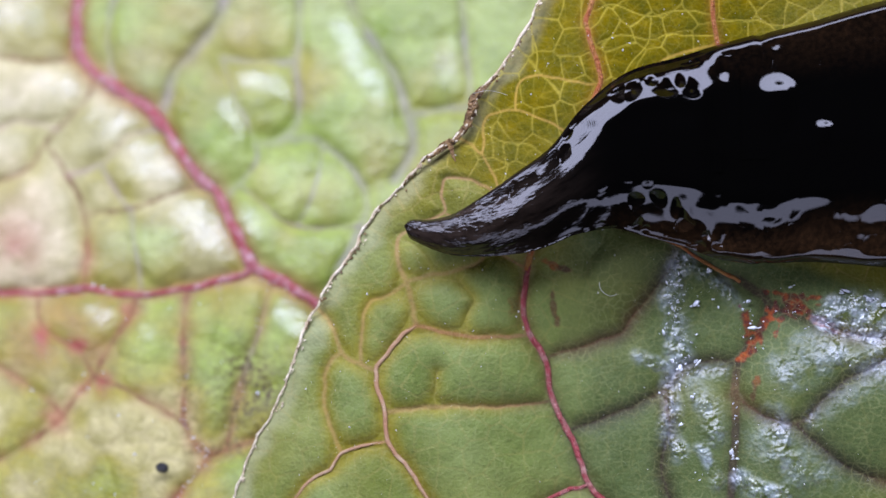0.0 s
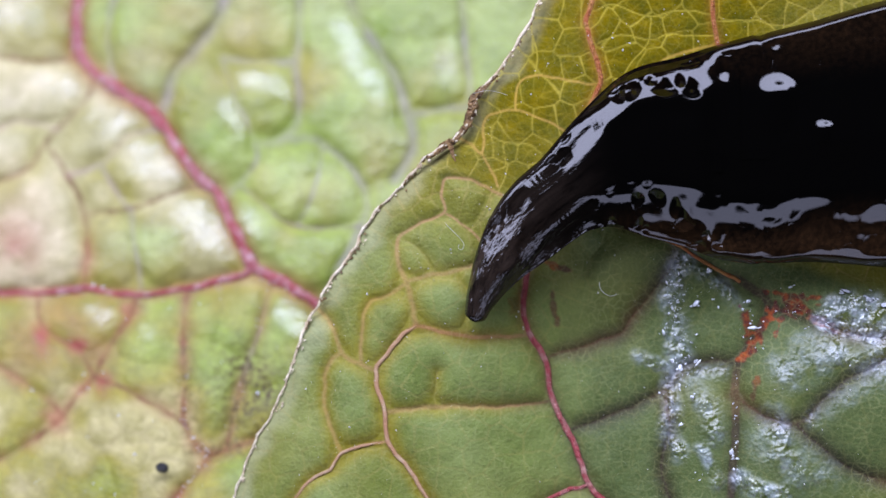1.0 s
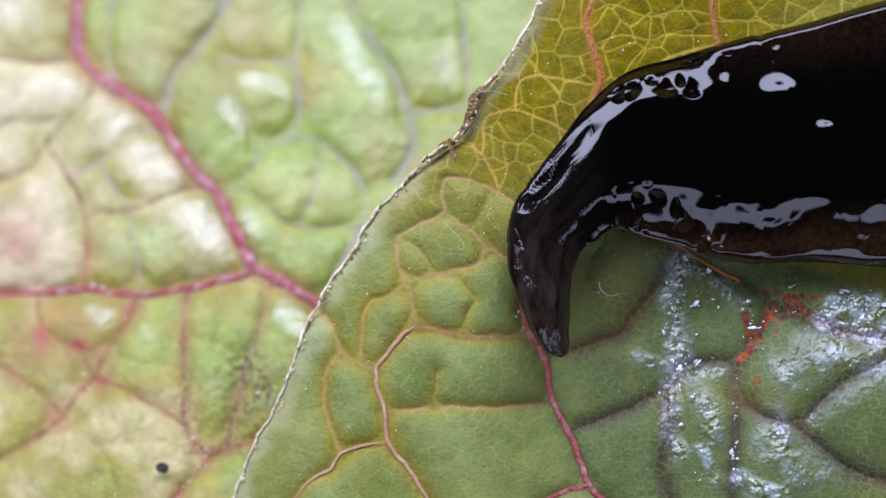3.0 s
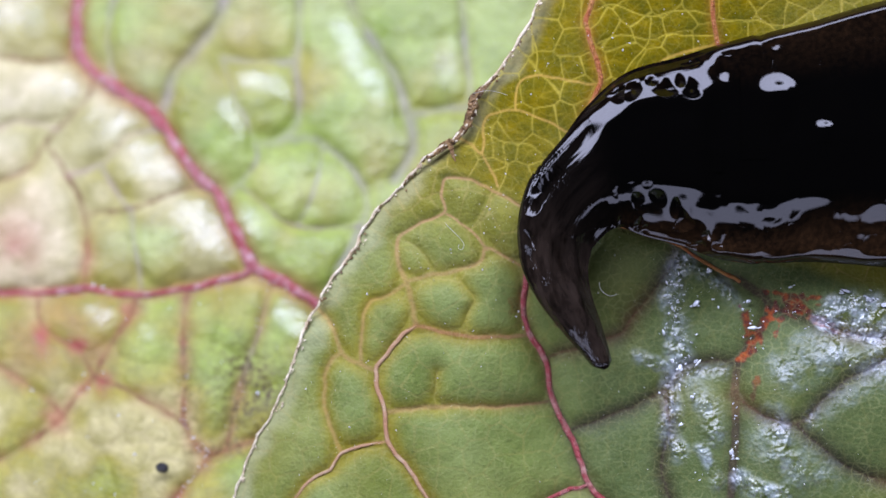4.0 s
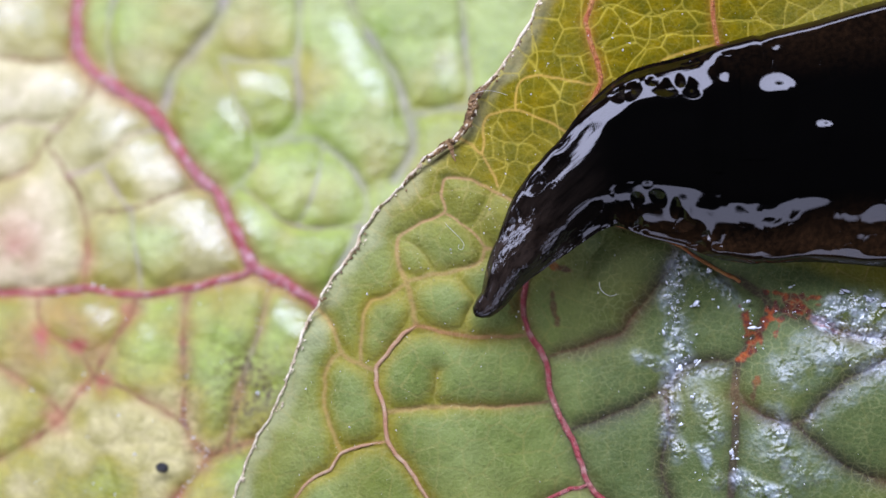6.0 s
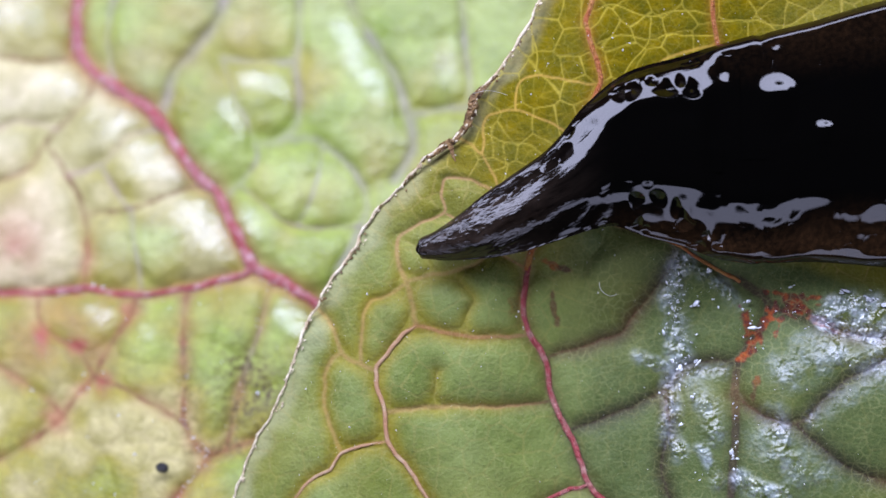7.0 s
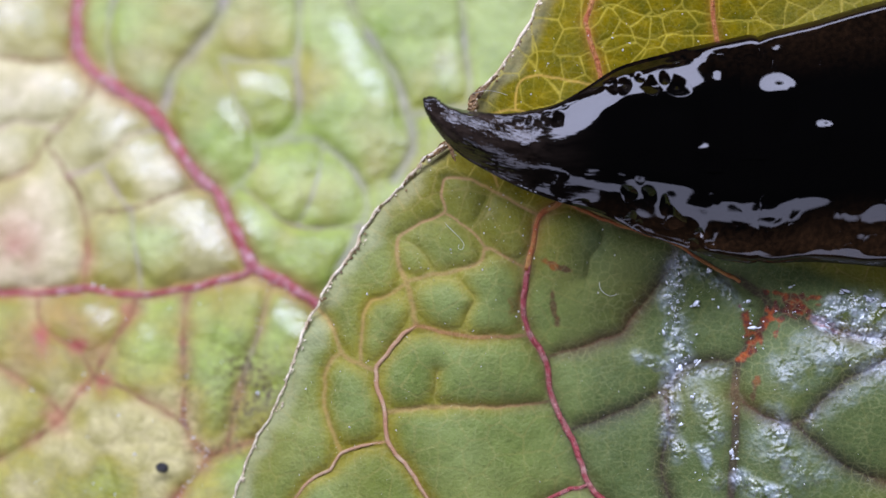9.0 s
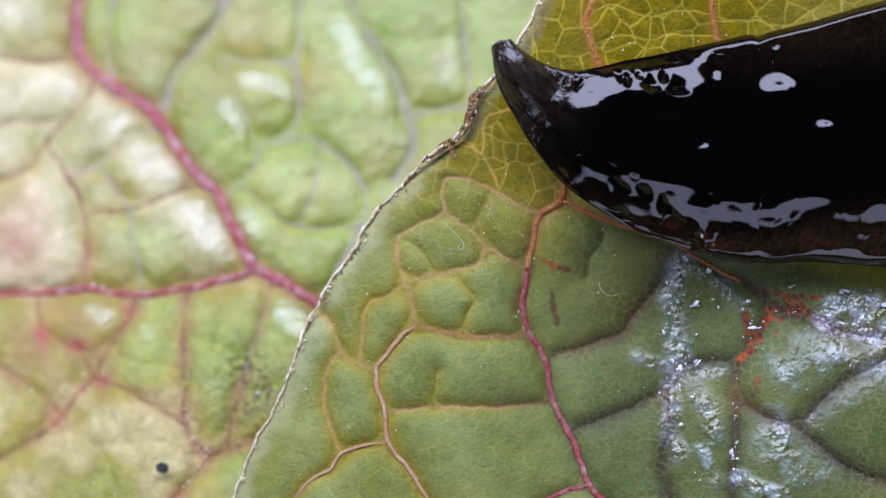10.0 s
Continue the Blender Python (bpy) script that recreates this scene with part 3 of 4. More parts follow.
far_vein(0.17, "branch", (-8.98, -1.38), (-9.16, -2.38), (-9.18, -3.98), (-9.16, -5.18), (-9.16, -6.18), (-8.68, -6.98), (-8.28, -7.30), (-8.88, -8.08), (-9.58, -8.98))
far_vein(0.15, "branch", (-8.28, -7.30), (-7.64, -7.08), (-6.68, -6.74), (-5.28, -6.38))
far_vein(0.16, "branch", (-12.68, -1.42), (-12.58, 0.02), (-12.68, 1.22), (-13.28, 2.62), (-14.08, 3.62), (-14.68, 2.82), (-16.28, 2.22))
far_vein(0.14, "branch", (-14.08, 3.62), (-13.48, 4.42), (-12.68, 5.22), (-12.28, 6.22))
far_vein(0.14, "branch", (-6.08, -1.38), (-6.48, -2.78), (-6.88, -3.98), (-7.24, -5.18), (-7.48, -6.22), (-7.64, -7.08))
far_vein(0.34, "fold", (-9.88, 5.02), (-9.48, 6.22), (-8.68, 7.22), (-7.88, 8.22), (-7.58, 9.62))
far_vein(0.30, "fold", (-3.68, 9.42), (-2.88, 8.02), (-1.88, 6.42), (-1.24, 4.82), (-1.08, 3.62), (-1.68, 2.42))
far_vein(0.20, "fold", (-5.08, 9.42), (-5.08, 7.62), (-5.18, 6.42), (-5.08, 5.22), (-5.48, 4.02), (-6.58, 3.72))
far_vein(0.16, "fold", (-7.78, 6.72), (-6.48, 6.58), (-5.12, 6.62))
far_vein(0.09, "fold", (-7.78, 6.72), (-7.32, 5.22), (-6.58, 3.72), (-6.78, 2.82), (-7.58, 1.92))
far_vein(0.20, "fold", (-1.24, 4.72), (-0.08, 4.92), (1.12, 5.02), (2.32, 4.82))
far_vein(0.18, "fold", (0.62, 9.42), (0.76, 7.62), (0.92, 6.22), (0.96, 5.02))
far_vein(0.20, "fold", (-5.38, 3.92), (-4.28, 3.72), (-3.24, 2.82), (-2.76, 1.92), (-2.88, 0.82), (-3.68, -0.68), (-4.28, -1.98))
far_vein(0.16, "branch", (-12.38, -4.48), (-10.68, -5.28), (-9.16, -6.18))
far_vein(0.16, "branch", (-16.28, -3.78), (-14.48, -4.98), (-13.38, -5.88))
far_vein(0.12, "branch", (-14.28, -1.58), (-14.18, -2.78), (-12.88, -3.58), (-12.38, -4.48))
far_vein(0.12, "branch", (-16.28, 6.82), (-14.48, 6.66), (-12.76, 6.74))
far_vein(0.10, "branch", (-12.68, 1.22), (-11.08, 1.42), (-9.68, 1.92), (-8.64, 2.22))
far_vein(0.12, "branch", (-2.88, 0.82), (-5.28, 0.82), (-7.08, 2.22))

far_vein(0.10, "fold", (-13.28, 2.62), (-12.08, 3.02), (-11.08, 4.02), (-9.88, 4.22))
far_vein(0.10, "fold", (-12.08, 3.02), (-11.58, 2.02), (-11.08, 1.42))
far_vein(0.10, "fold", (-15.68, 4.22), (-14.88, 4.52), (-13.68, 4.26))
far_vein(0.10, "fold", (-11.58, 5.52), (-11.88, 7.62), (-11.48, 9.42))
far_vein(0.10, "fold", (-11.08, 1.42), (-10.88, 0.02), (-10.68, -1.48))
far_vein(0.05, "fold", (-4.28, 3.72), (-4.48, 2.22), (-5.18, 0.86))
far_vein(0.07, "fold", (-11.88, -3.62), (-10.68, -4.08), (-9.16, -3.98))
far_vein(0.07, "fold", (-9.16, -3.18), (-8.08, -3.42), (-6.88, -3.98))
far_vein(0.07, "fold", (-13.78, -6.18), (-12.38, -6.98), (-11.68, -8.18), (-11.88, -9.18))
far_vein(0.06, "fold", (-12.38, -6.98), (-10.28, -6.88), (-8.68, -7.08))
far_vein(0.07, "fold", (-7.24, -5.18), (-6.28, -4.98), (-5.28, -4.68))
far_vein(0.06, "fold", (-10.88, -1.62), (-10.08, -2.78), (-9.68, -3.98))
far_vein(0.07, "fold", (-7.98, -1.18), (-7.78, -2.38), (-8.08, -3.42))


def far_blade():
    ys = -axis_steps(-16.0, -9.6, 9.6, 15.0, 0.085, 0.5)
    xs = axis_steps(-24.0, -16.2, 4.5, 9.0, 0.085, 0.5)
    x, y = np.meshgrid(xs, ys)
    pull, flush, branch = np.full(x.shape, 1e-6), np.zeros(x.shape), np.zeros(x.shape)
    trough, seam = np.full(x.shape, 9.0), np.zeros(x.shape)
    for width, sort, line in FAR_VEINS:
        d = distance(x, y, line)
        pull += np.exp(-d / 0.42) * min(1.0, width / 0.14)
        if sort == "branch":
            branch = np.maximum(branch, (1 - step(width * 0.15, width * 0.7 + 0.03, d)) * (0.30 + 0.9 * soft_noise(x + 40, y + 60, 0.28, 64) * np.maximum(step(0.15, 0.6, soft_noise(x + 45, y + 65, 1.1, 67)), step(-2.0, 0.0, y))))
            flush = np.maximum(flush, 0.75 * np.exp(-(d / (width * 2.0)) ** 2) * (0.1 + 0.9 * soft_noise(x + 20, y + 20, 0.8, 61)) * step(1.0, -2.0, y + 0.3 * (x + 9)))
        elif sort == "fold":
            seam = np.maximum(seam, (0.15 + 0.55 * soft_noise(x + 35, y + 15, 0.7, 70)) * (1 - step(width * 0.1, width * 1.0 + 0.05, d)))
        else:
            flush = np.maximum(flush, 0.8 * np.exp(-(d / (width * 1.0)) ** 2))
            trough = np.minimum(trough, d)
    wx = x + 0.3 * (soft_noise(x + 70, y + 70, 0.8, 3) - 0.5)
    wy = y + 0.3 * (soft_noise(x + 20, y + 90, 0.8, 4) - 0.5)
    edge = cells(wx, wy, 1.5, 16)
    close = np.clip(-0.42 * np.log(pull), 0, 9)
    net = np.maximum(0.7 * (1 - step(0.02, 0.11, edge)), 0.5 * (1 - step(0.015, 0.07, cells(wx, wy, 0.7, 17))))
    spot = lambda cx, cy, a, b: np.exp(-((x - cx) / a) ** 2 - ((y - cy) / b) ** 2)
    net = np.clip(net * (0.22 + 0.25 * step(-1, -5, y)), 0, 1)
    grime = np.clip(1.5 * spot(-6.7, -5.1, 0.9, 1.4) + 0.5 * spot(-9.1, -5.0, 0.3, 2.0) + 0.5 * spot(-7.2, -3.8, 0.3, 2.0) + 0.6 * spot(-8.0, -7.1, 0.8, 0.3) + 0.25 * spot(-8.0, -5.0, 1.6, 2.2), 0, 1) * (0.4 + 0.9 * soft_noise(x + 15, y + 75, 0.5, 69))
    mottle = soft_noise(x + 60, y + 30, 2.4, 18) - 0.5 + 0.5 * (soft_noise(x + 60, y + 30, 0.8, 28) - 0.5)
    # green on the far side of the midrib, cream and olive on the near side, cream again in the lowest corner
    midrib = np.interp(-y, (-9.0, -6.7, -4.5, -1.9, 0.7, 2.0), (-12.9, -12.7, -10.2, -8.0, -6.7, -4.4))
    ripe = 0.08 + 0.74 * step(0.4, -1.2, x - midrib) * step(-2.2, -0.8, y)
    ripe += 0.30 * step(-1.2, -2.2, y) + 0.20 * step(-4.6, -6.0, y + 0.35 * (x + 10)) * step(-6.0, -8.5, x)
    ripe -= 0.40 * spot(-11.3, -0.1, 1.5, 1.0) + 0.38 * spot(-7.6, -0.7, 1.6, 1.3) + 0.35 * spot(-7.6, -5.0, 1.0, 2.2) + 0.3 * spot(-6.0, -2.4, 1.0, 1.6) + 0.3 * spot(-7.0, -8.2, 1.4, 0.8)
    ripe -= 0.45 * spot(-10.4, 0.5, 1.0, 0.6) + 0.35 * spot(-8.2, -6.2, 1.0, 0.7) + 0.3 * spot(-15.4, -7.0, 1.0, 0.7)
    ripe += 0.30 * spot(-6.6, 7.7, 1.2, 1.1) + 0.2 * spot(-10.9, -6.6, 3.0, 1.2)
    ripe = np.clip(ripe + 0.75 * mottle, 0, 1 - 0.26 * step(-1.0, -3.0, y))
    warm = np.maximum(spot(-15.2, 0.4, 1.3, 1.3), 0.8 * np.maximum(spot(-12.9, -2.2, 1.7, 0.9), np.maximum(spot(-14.4, -3.4, 1.2, 1.0), spot(-12.4, -3.6, 1.0, 1.0))))
    flush = np.maximum(flush, warm * (0.35 + 0.5 * soft_noise(x + 25, y + 35, 0.7, 66)))
    for cx, cy, a, b, much in ((-14.2, -3.2, 0.5, 0.7, 0.9), (-12.9, -3.4, 0.5, 0.7, 0.9), (-11.0, -2.1, 0.45, 0.45, 1.0), (-13.0, -1.5, 0.5, 0.25, 0.8), (-13.7, -6.0, 0.5, 0.5, 0.8), (-12.0, -4.7, 0.4, 0.5, 0.8), (-9.2, -3.2, 0.25, 0.5, 0.7)):
        flush = np.maximum(flush, 1.4 * much * spot(cx, cy, a, b) * (0.5 + 0.6 * soft_noise(x + 25, y + 35, 0.4, 68)))
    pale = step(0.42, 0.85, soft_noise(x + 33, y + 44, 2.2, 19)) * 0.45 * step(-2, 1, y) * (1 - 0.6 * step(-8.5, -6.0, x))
    # the film of water lies in patches
    wet = np.zeros(x.shape)
    for much, wide, line in ((1.0, 1.0, flow([(-10.9, 4.2), (-9.6, 2.9), (-8.6, 1.8), (-7.6, 0.4)])), (0.8, 0.6, flow([(-3.5, 7.8), (-2.6, 6.4), (-1.8, 5.2), (-1.5, 3.9)])),
                             (0.9, 0.5, flow([(-7.4, 6.2), (-6.2, 6.1), (-5.4, 5.5)])), (0.9, 0.4, flow([(-7.5, 5.0), (-6.8, 4.0)])), (0.8, 0.6, flow([(-14.2, 6.0), (-13.2, 5.8), (-12.4, 5.2)])),
                             (0.9, 0.45, flow([(-6.6, -1.2), (-5.8, -1.9), (-5.0, -2.6)])), (0.8, 0.35, flow([(-12.3, -2.1), (-11.7, -2.6)])), (0.7, 0.35, flow([(-10.9, -2.4), (-10.4, -2.9)])),
                             (0.6, 0.6, flow([(0.0, 7.6), (0.3, 6.0), (0.9, 5.2)])), (0.6, 1.0, flow([(-15.4, 8.6), (-14.0, 8.0)])), (0.5, 0.5, flow([(-9.4, 0.6), (-8.2, -0.4)]))):
        wet = np.maximum(wet, much * np.exp(-(distance(x, y, line) / (1.35 * wide)) ** 2))
    wet = step(0.15, 0.9, wet * (0.55 + 0.8 * soft_noise(x + 25, y + 35, 0.8, 62)))
    wet = np.maximum(wet, 0.05 + 0.20 * step(-2.0, 0.0, y)) * step(0.05, 0.35, close)
    zero = np.zeros(x.shape)
    z = far_base(x, y) + 0.40 * (1 - np.exp(-close / 0.4)) + 0.10 * blur(1 - np.exp(-edge / 0.25), 4) - 0.3 * np.exp(-trough / 1.5) + 0.12 * (soft_noise(x + 40, y + 80, 1.5, 20) - 0.5)
    z += 0.05 * (soft_noise(x + 40, y + 80, 0.5, 23) - 0.5) + (0.05 + 0.05 * step(0, -3, y)) * blur(1 - np.exp(-cells(wx, wy, 0.62, 24) / 0.10), 2)
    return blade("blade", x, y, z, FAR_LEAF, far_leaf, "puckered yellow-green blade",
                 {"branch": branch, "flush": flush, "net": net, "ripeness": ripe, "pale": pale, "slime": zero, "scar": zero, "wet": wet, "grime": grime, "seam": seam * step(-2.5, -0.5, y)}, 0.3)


far_blade()
for width, sort, line in FAR_VEINS:
    if sort == "pink":
        n = len(line)
        w = width * (0.55 + 0.6 * soft_noise(np.arange(n), np.zeros(n), 2.0, 43) + 0.3 * soft_noise(np.arange(n), np.zeros(n), 0.7, 44))
        tube("vein", line, far_base(line[:, 0], line[:, 1]) - 0.18, w, w * 0.6, PINK_VEIN, far_leaf, "raised pink vein", 12, 0.22)

# ---- the ground far below the leaves ----
bm = bmesh.new()
bmesh.ops.create_grid(bm, x_segments=40, y_segments=40, size=0.09)
for v in bm.verts:
    v.co.z = -0.0190 + 0.002 * (noise.noise(v.co * 90) - 0.5)
ground = part("ground", bm, SOIL)
tagged(ground, "dark brown bare soil under the leaves", "ground", kind="structure")

# ---- the flatworm ----
worm = tagged(new("flatworm"), "glossy wet black flatworm crawling on a leaf, swinging its pointed head", "flatworm")
STILL = [((6.52, 6.22), (7.12, 0.48)), ((8.32, 6.74), (8.48, 0.14)), ((9.56, 7.12), (9.56, -0.28)), ((10.92, 7.50), (10.92, -0.50))]
TIMES = []


def bend(t, lift, *chords, hind=None):
    """The animal's outline at t seconds: pairs of points on its two flanks, from the tip backwards."""
    rows = [a + b for a, b in zip(chords[0::2], chords[1::2])]
    rows += [a + b for a, b in (STILL if hind is None else hind)]
    a, b = np.array(rows[0]), np.array(rows[1])
    mid, nxt = (a[:2] + a[2:]) / 2, (b[:2] + b[2:]) / 2
    ahead = (mid - nxt) / np.linalg.norm(mid - nxt)
    wide = np.linalg.norm(a[:2] - a[2:])
    half = (a[:2] - a[2:]) / wide * 0.10
    nose = mid + ahead * 0.22 * wide
    full = wide + 0.62 * (np.linalg.norm(b[:2] - b[2:]) - wide)
    way = (a[:2] - a[2:]) / wide + (b[:2] - b[2:]) / np.linalg.norm(b[:2] - b[2:])
    way /= np.linalg.norm(way)
    blunt = mid + 0.34 * (nxt - mid)
    rows.insert(1, tuple(blunt + way * full / 2) + tuple(blunt - way * full / 2))
    rows.insert(0, tuple(nose + half) + tuple(nose - half))
    TIMES.append((t, lift, flow(rows, 8)))


STILL_UP = [((6.28, 6.42), (6.96, 0.64)), ((8.12, 6.92), (8.42, 0.14)), ((9.56, 7.26), (9.56, -0.28)), ((10.92, 7.56), (10.92, -0.50))]
bend(0.0, 0.25, (-1.24, 0.94), (-1.20, 0.62), (-0.38, 0.98), (-0.72, 0.14), (0.62, 1.22), (0.32, -0.18), (1.68, 1.92), (1.72, -0.24), (2.82, 2.76), (3.22, 0.00), (4.02, 3.68), (4.52, 0.54), (5.12, 5.12), (5.82, 0.78))
bend(0.3, 0.25, (-1.16, 0.52), (-1.06, 0.22), (-0.32, 0.68), (-0.64, -0.08), (0.72, 1.12), (0.52, -0.34), (1.72, 1.92), (1.76, -0.24), (2.82, 2.76), (3.22, 0.00), (4.02, 3.68), (4.52, 0.54), (5.12, 5.12), (5.82, 0.78))
bend(0.6, 0.25, (-0.26, -1.22), (0.04, -1.44), (-0.08, -0.62), (0.68, -1.28), (0.48, 0.18), (1.32, -1.02), (1.28, 1.08), (2.22, -0.52), (2.08, 1.96), (3.02, -0.12), (3.02, 2.82), (3.82, 0.26), (4.02, 3.72), (4.82, 0.66), (5.12, 5.12), (5.82, 0.78))
bend(1.0, 0.25, (0.90, -2.30), (1.34, -2.48), (0.84, -1.68), (1.84, -1.86), (1.04, -0.68), (2.42, -1.24), (1.38, 0.38), (3.02, -0.78), (1.86, 1.42), (3.62, -0.42), (2.56, 2.38), (4.32, 0.12), (3.62, 3.32), (5.12, 0.64), (4.92, 4.82), (6.02, 0.80))
bend(1.5, 0.25, (1.64, -3.06), (2.00, -3.14), (1.40, -2.42), (2.24, -2.58), (1.32, -1.62), (2.48, -1.98), (1.44, -0.68), (2.96, -1.12), (1.76, 0.32), (3.52, -0.44), (2.18, 1.52), (4.12, 0.08), (2.92, 2.58), (4.82, 0.56), (4.02, 3.78), (5.52, 0.76), (5.12, 5.12), (6.12, 0.78))
bend(2.0, 0.25, (2.20, -3.62), (2.56, -3.74), (1.94, -2.88), (2.82, -3.02), (1.72, -1.88), (3.20, -2.08), (1.70, -0.88), (3.56, -1.02), (1.84, 0.12), (4.02, -0.22), (2.18, 1.22), (4.62, 0.28), (2.88, 2.38), (5.22, 0.64), (4.02, 3.78), (5.72, 0.76), (5.12, 5.12), (6.22, 0.78))
bend(2.5, 0.3, (2.90, -3.58), (3.24, -3.68), (2.50, -2.98), (3.52, -3.10), (2.16, -1.92), (3.82, -2.08), (2.00, -0.92), (4.08, -0.92), (2.04, 0.12), (4.48, -0.18), (2.42, 1.58), (5.12, 0.42), (3.12, 2.56), (5.62, 0.66), (4.08, 3.72), (5.92, 0.78), (5.12, 5.08), (6.32, 0.78))
bend(4.0, 0.3, (5.52, -4.18), (5.88, -3.98), (4.72, -3.38), (5.72, -3.22), (4.02, -2.44), (5.44, -2.58), (3.28, -1.44), (5.16, -1.58), (2.76, -0.28), (5.08, -0.74), (2.66, 0.92), (5.28, 0.08), (2.92, 2.12), (5.76, 0.58), (3.52, 3.02), (6.02, 0.74), (4.32, 4.02), (6.22, 0.78), (5.22, 5.16), (6.48, 0.76))
bend(4.5, 0.3, (4.74, -4.32), (5.22, -4.30), (4.34, -3.42), (5.32, -3.62), (3.94, -2.44), (5.22, -2.68), (3.32, -1.48), (5.12, -1.68), (2.80, -0.44), (5.06, -0.82), (2.66, 0.82), (5.26, 0.06), (2.92, 2.02), (5.72, 0.58), (3.52, 3.02), (6.02, 0.74), (4.32, 4.02), (6.22, 0.78), (5.22, 5.16), (6.48, 0.76))
bend(5.0, 0.3, (3.76, -3.98), (4.18, -4.10), (3.32, -2.98), (4.32, -3.22), (2.92, -1.88), (4.52, -2.08), (2.64, -0.78), (4.72, -0.98), (2.56, 0.22), (5.04, -0.08), (2.72, 1.48), (5.42, 0.38), (3.12, 2.46), (5.82, 0.66), (3.72, 3.26), (6.08, 0.76), (4.42, 4.12), (6.28, 0.78), (5.22, 5.16), (6.52, 0.76))
bend(5.5, 0.3, (2.04, -3.12), (2.44, -3.34), (2.14, -2.42), (3.08, -2.72), (2.26, -1.48), (3.68, -1.78), (2.36, -0.42), (4.32, -0.74), (2.44, 0.62), (4.92, 0.02), (2.76, 1.92), (5.42, 0.46), (3.32, 2.78), (5.82, 0.70), (3.82, 3.38), (6.08, 0.80), (4.42, 4.12), (6.28, 0.82), (5.22, 5.16), (6.52, 0.76))
bend(6.8, 0.3, (-0.32, -0.38), (-0.12, -0.66), (0.22, 0.26), (0.56, -0.66), (0.96, 1.06), (1.56, -0.54), (1.72, 1.92), (2.48, -0.24), (2.72, 2.66), (3.42, 0.02), (3.72, 3.42), (4.32, 0.40), (4.42, 4.18), (5.02, 0.72), (5.22, 5.22), (5.92, 0.86))
bend(7.0, 0.3, (-0.86, 0.16), (-0.74, -0.20), (0.02, 0.68), (-0.12, -0.36), (0.88, 1.32), (1.08, -0.36), (1.76, 2.06), (2.12, -0.22), (2.72, 2.72), (3.12, 0.06), (3.72, 3.42), (4.12, 0.40), (4.42, 4.18), (5.02, 0.72), (5.22, 5.22), (5.92, 0.86))
bend(7.5, 0.35, (-1.02, 1.94), (-0.94, 1.54), (-0.32, 2.14), (-0.32, 1.04), (0.62, 2.28), (0.56, 0.68), (1.52, 2.58), (1.62, 0.60), (2.42, 3.02), (2.72, 0.60), (3.32, 3.48), (3.92, 0.72), (4.22, 4.22), (4.92, 0.92), (5.12, 5.32), (5.92, 0.96))
bend(8.0, 0.5, (-1.36, 2.94), (-1.24, 2.58), (-0.58, 3.02), (-0.78, 2.22), (0.48, 3.08), (0.12, 1.68), (1.42, 3.20), (1.22, 1.30), (2.32, 3.38), (2.28, 1.04), (3.22, 3.76), (3.62, 0.94), (4.12, 4.38), (4.82, 1.06), (5.02, 5.46), (5.92, 1.02), hind=STILL_UP)
bend(8.5, 0.8, (-1.36, 4.46), (-1.26, 4.08), (-0.54, 4.20), (-0.78, 3.46), (0.32, 4.06), (0.02, 2.86), (1.22, 4.02), (0.82, 2.34), (2.12, 3.92), (1.76, 1.90), (2.92, 4.02), (2.82, 1.48), (3.72, 4.40), (4.02, 1.32), (4.72, 5.22), (5.52, 1.16), hind=STILL_UP)
bend(9.0, 1.0, (-0.58, 5.38), (-0.58, 5.06), (0.02, 5.12), (-0.24, 4.38), (0.76, 4.90), (0.32, 3.70), (1.56, 4.80), (1.02, 3.10), (2.42, 4.74), (1.82, 2.64), (3.32, 4.88), (2.82, 2.14), (4.22, 5.18), (4.02, 1.70), (5.12, 5.72), (5.42, 1.32), hind=STILL_UP)
bend(9.5, 1.1, (0.52, 6.56), (0.24, 6.34), (0.96, 6.28), (0.44, 5.72), (1.68, 5.82), (0.92, 4.86), (2.42, 5.56), (1.56, 4.02), (3.22, 5.46), (2.42, 3.38), (4.02, 5.62), (3.32, 2.76), (4.72, 5.90), (4.32, 1.98), (5.42, 6.26), (5.52, 1.30), hind=STILL_UP)
bend(10.0, 1.2, (2.32, 7.26), (1.84, 7.14), (2.68, 7.12), (1.84, 6.58), (3.12, 6.76), (2.00, 5.86), (3.72, 6.40), (2.32, 5.10), (4.32, 6.24), (2.82, 4.30), (4.92, 6.24), (3.42, 3.38), (5.48, 6.40), (4.32, 2.26), (5.98, 6.50), (5.56, 1.38), hind=[((6.50, 6.62), (6.90, 0.66))] + STILL_UP[1:])


def spans(rows):
    """Width and the way run along the middle, for each chord."""
    w = np.hypot(rows[:, 0] - rows[:, 2], rows[:, 1] - rows[:, 3])
    mid = (rows[:, :2] + rows[:, 2:]) / 2
    run = np.concatenate([[0], np.cumsum(np.hypot(*np.diff(mid, axis=0).T))])
    return np.maximum.accumulate(w + np.arange(len(w)) * 1e-6), run


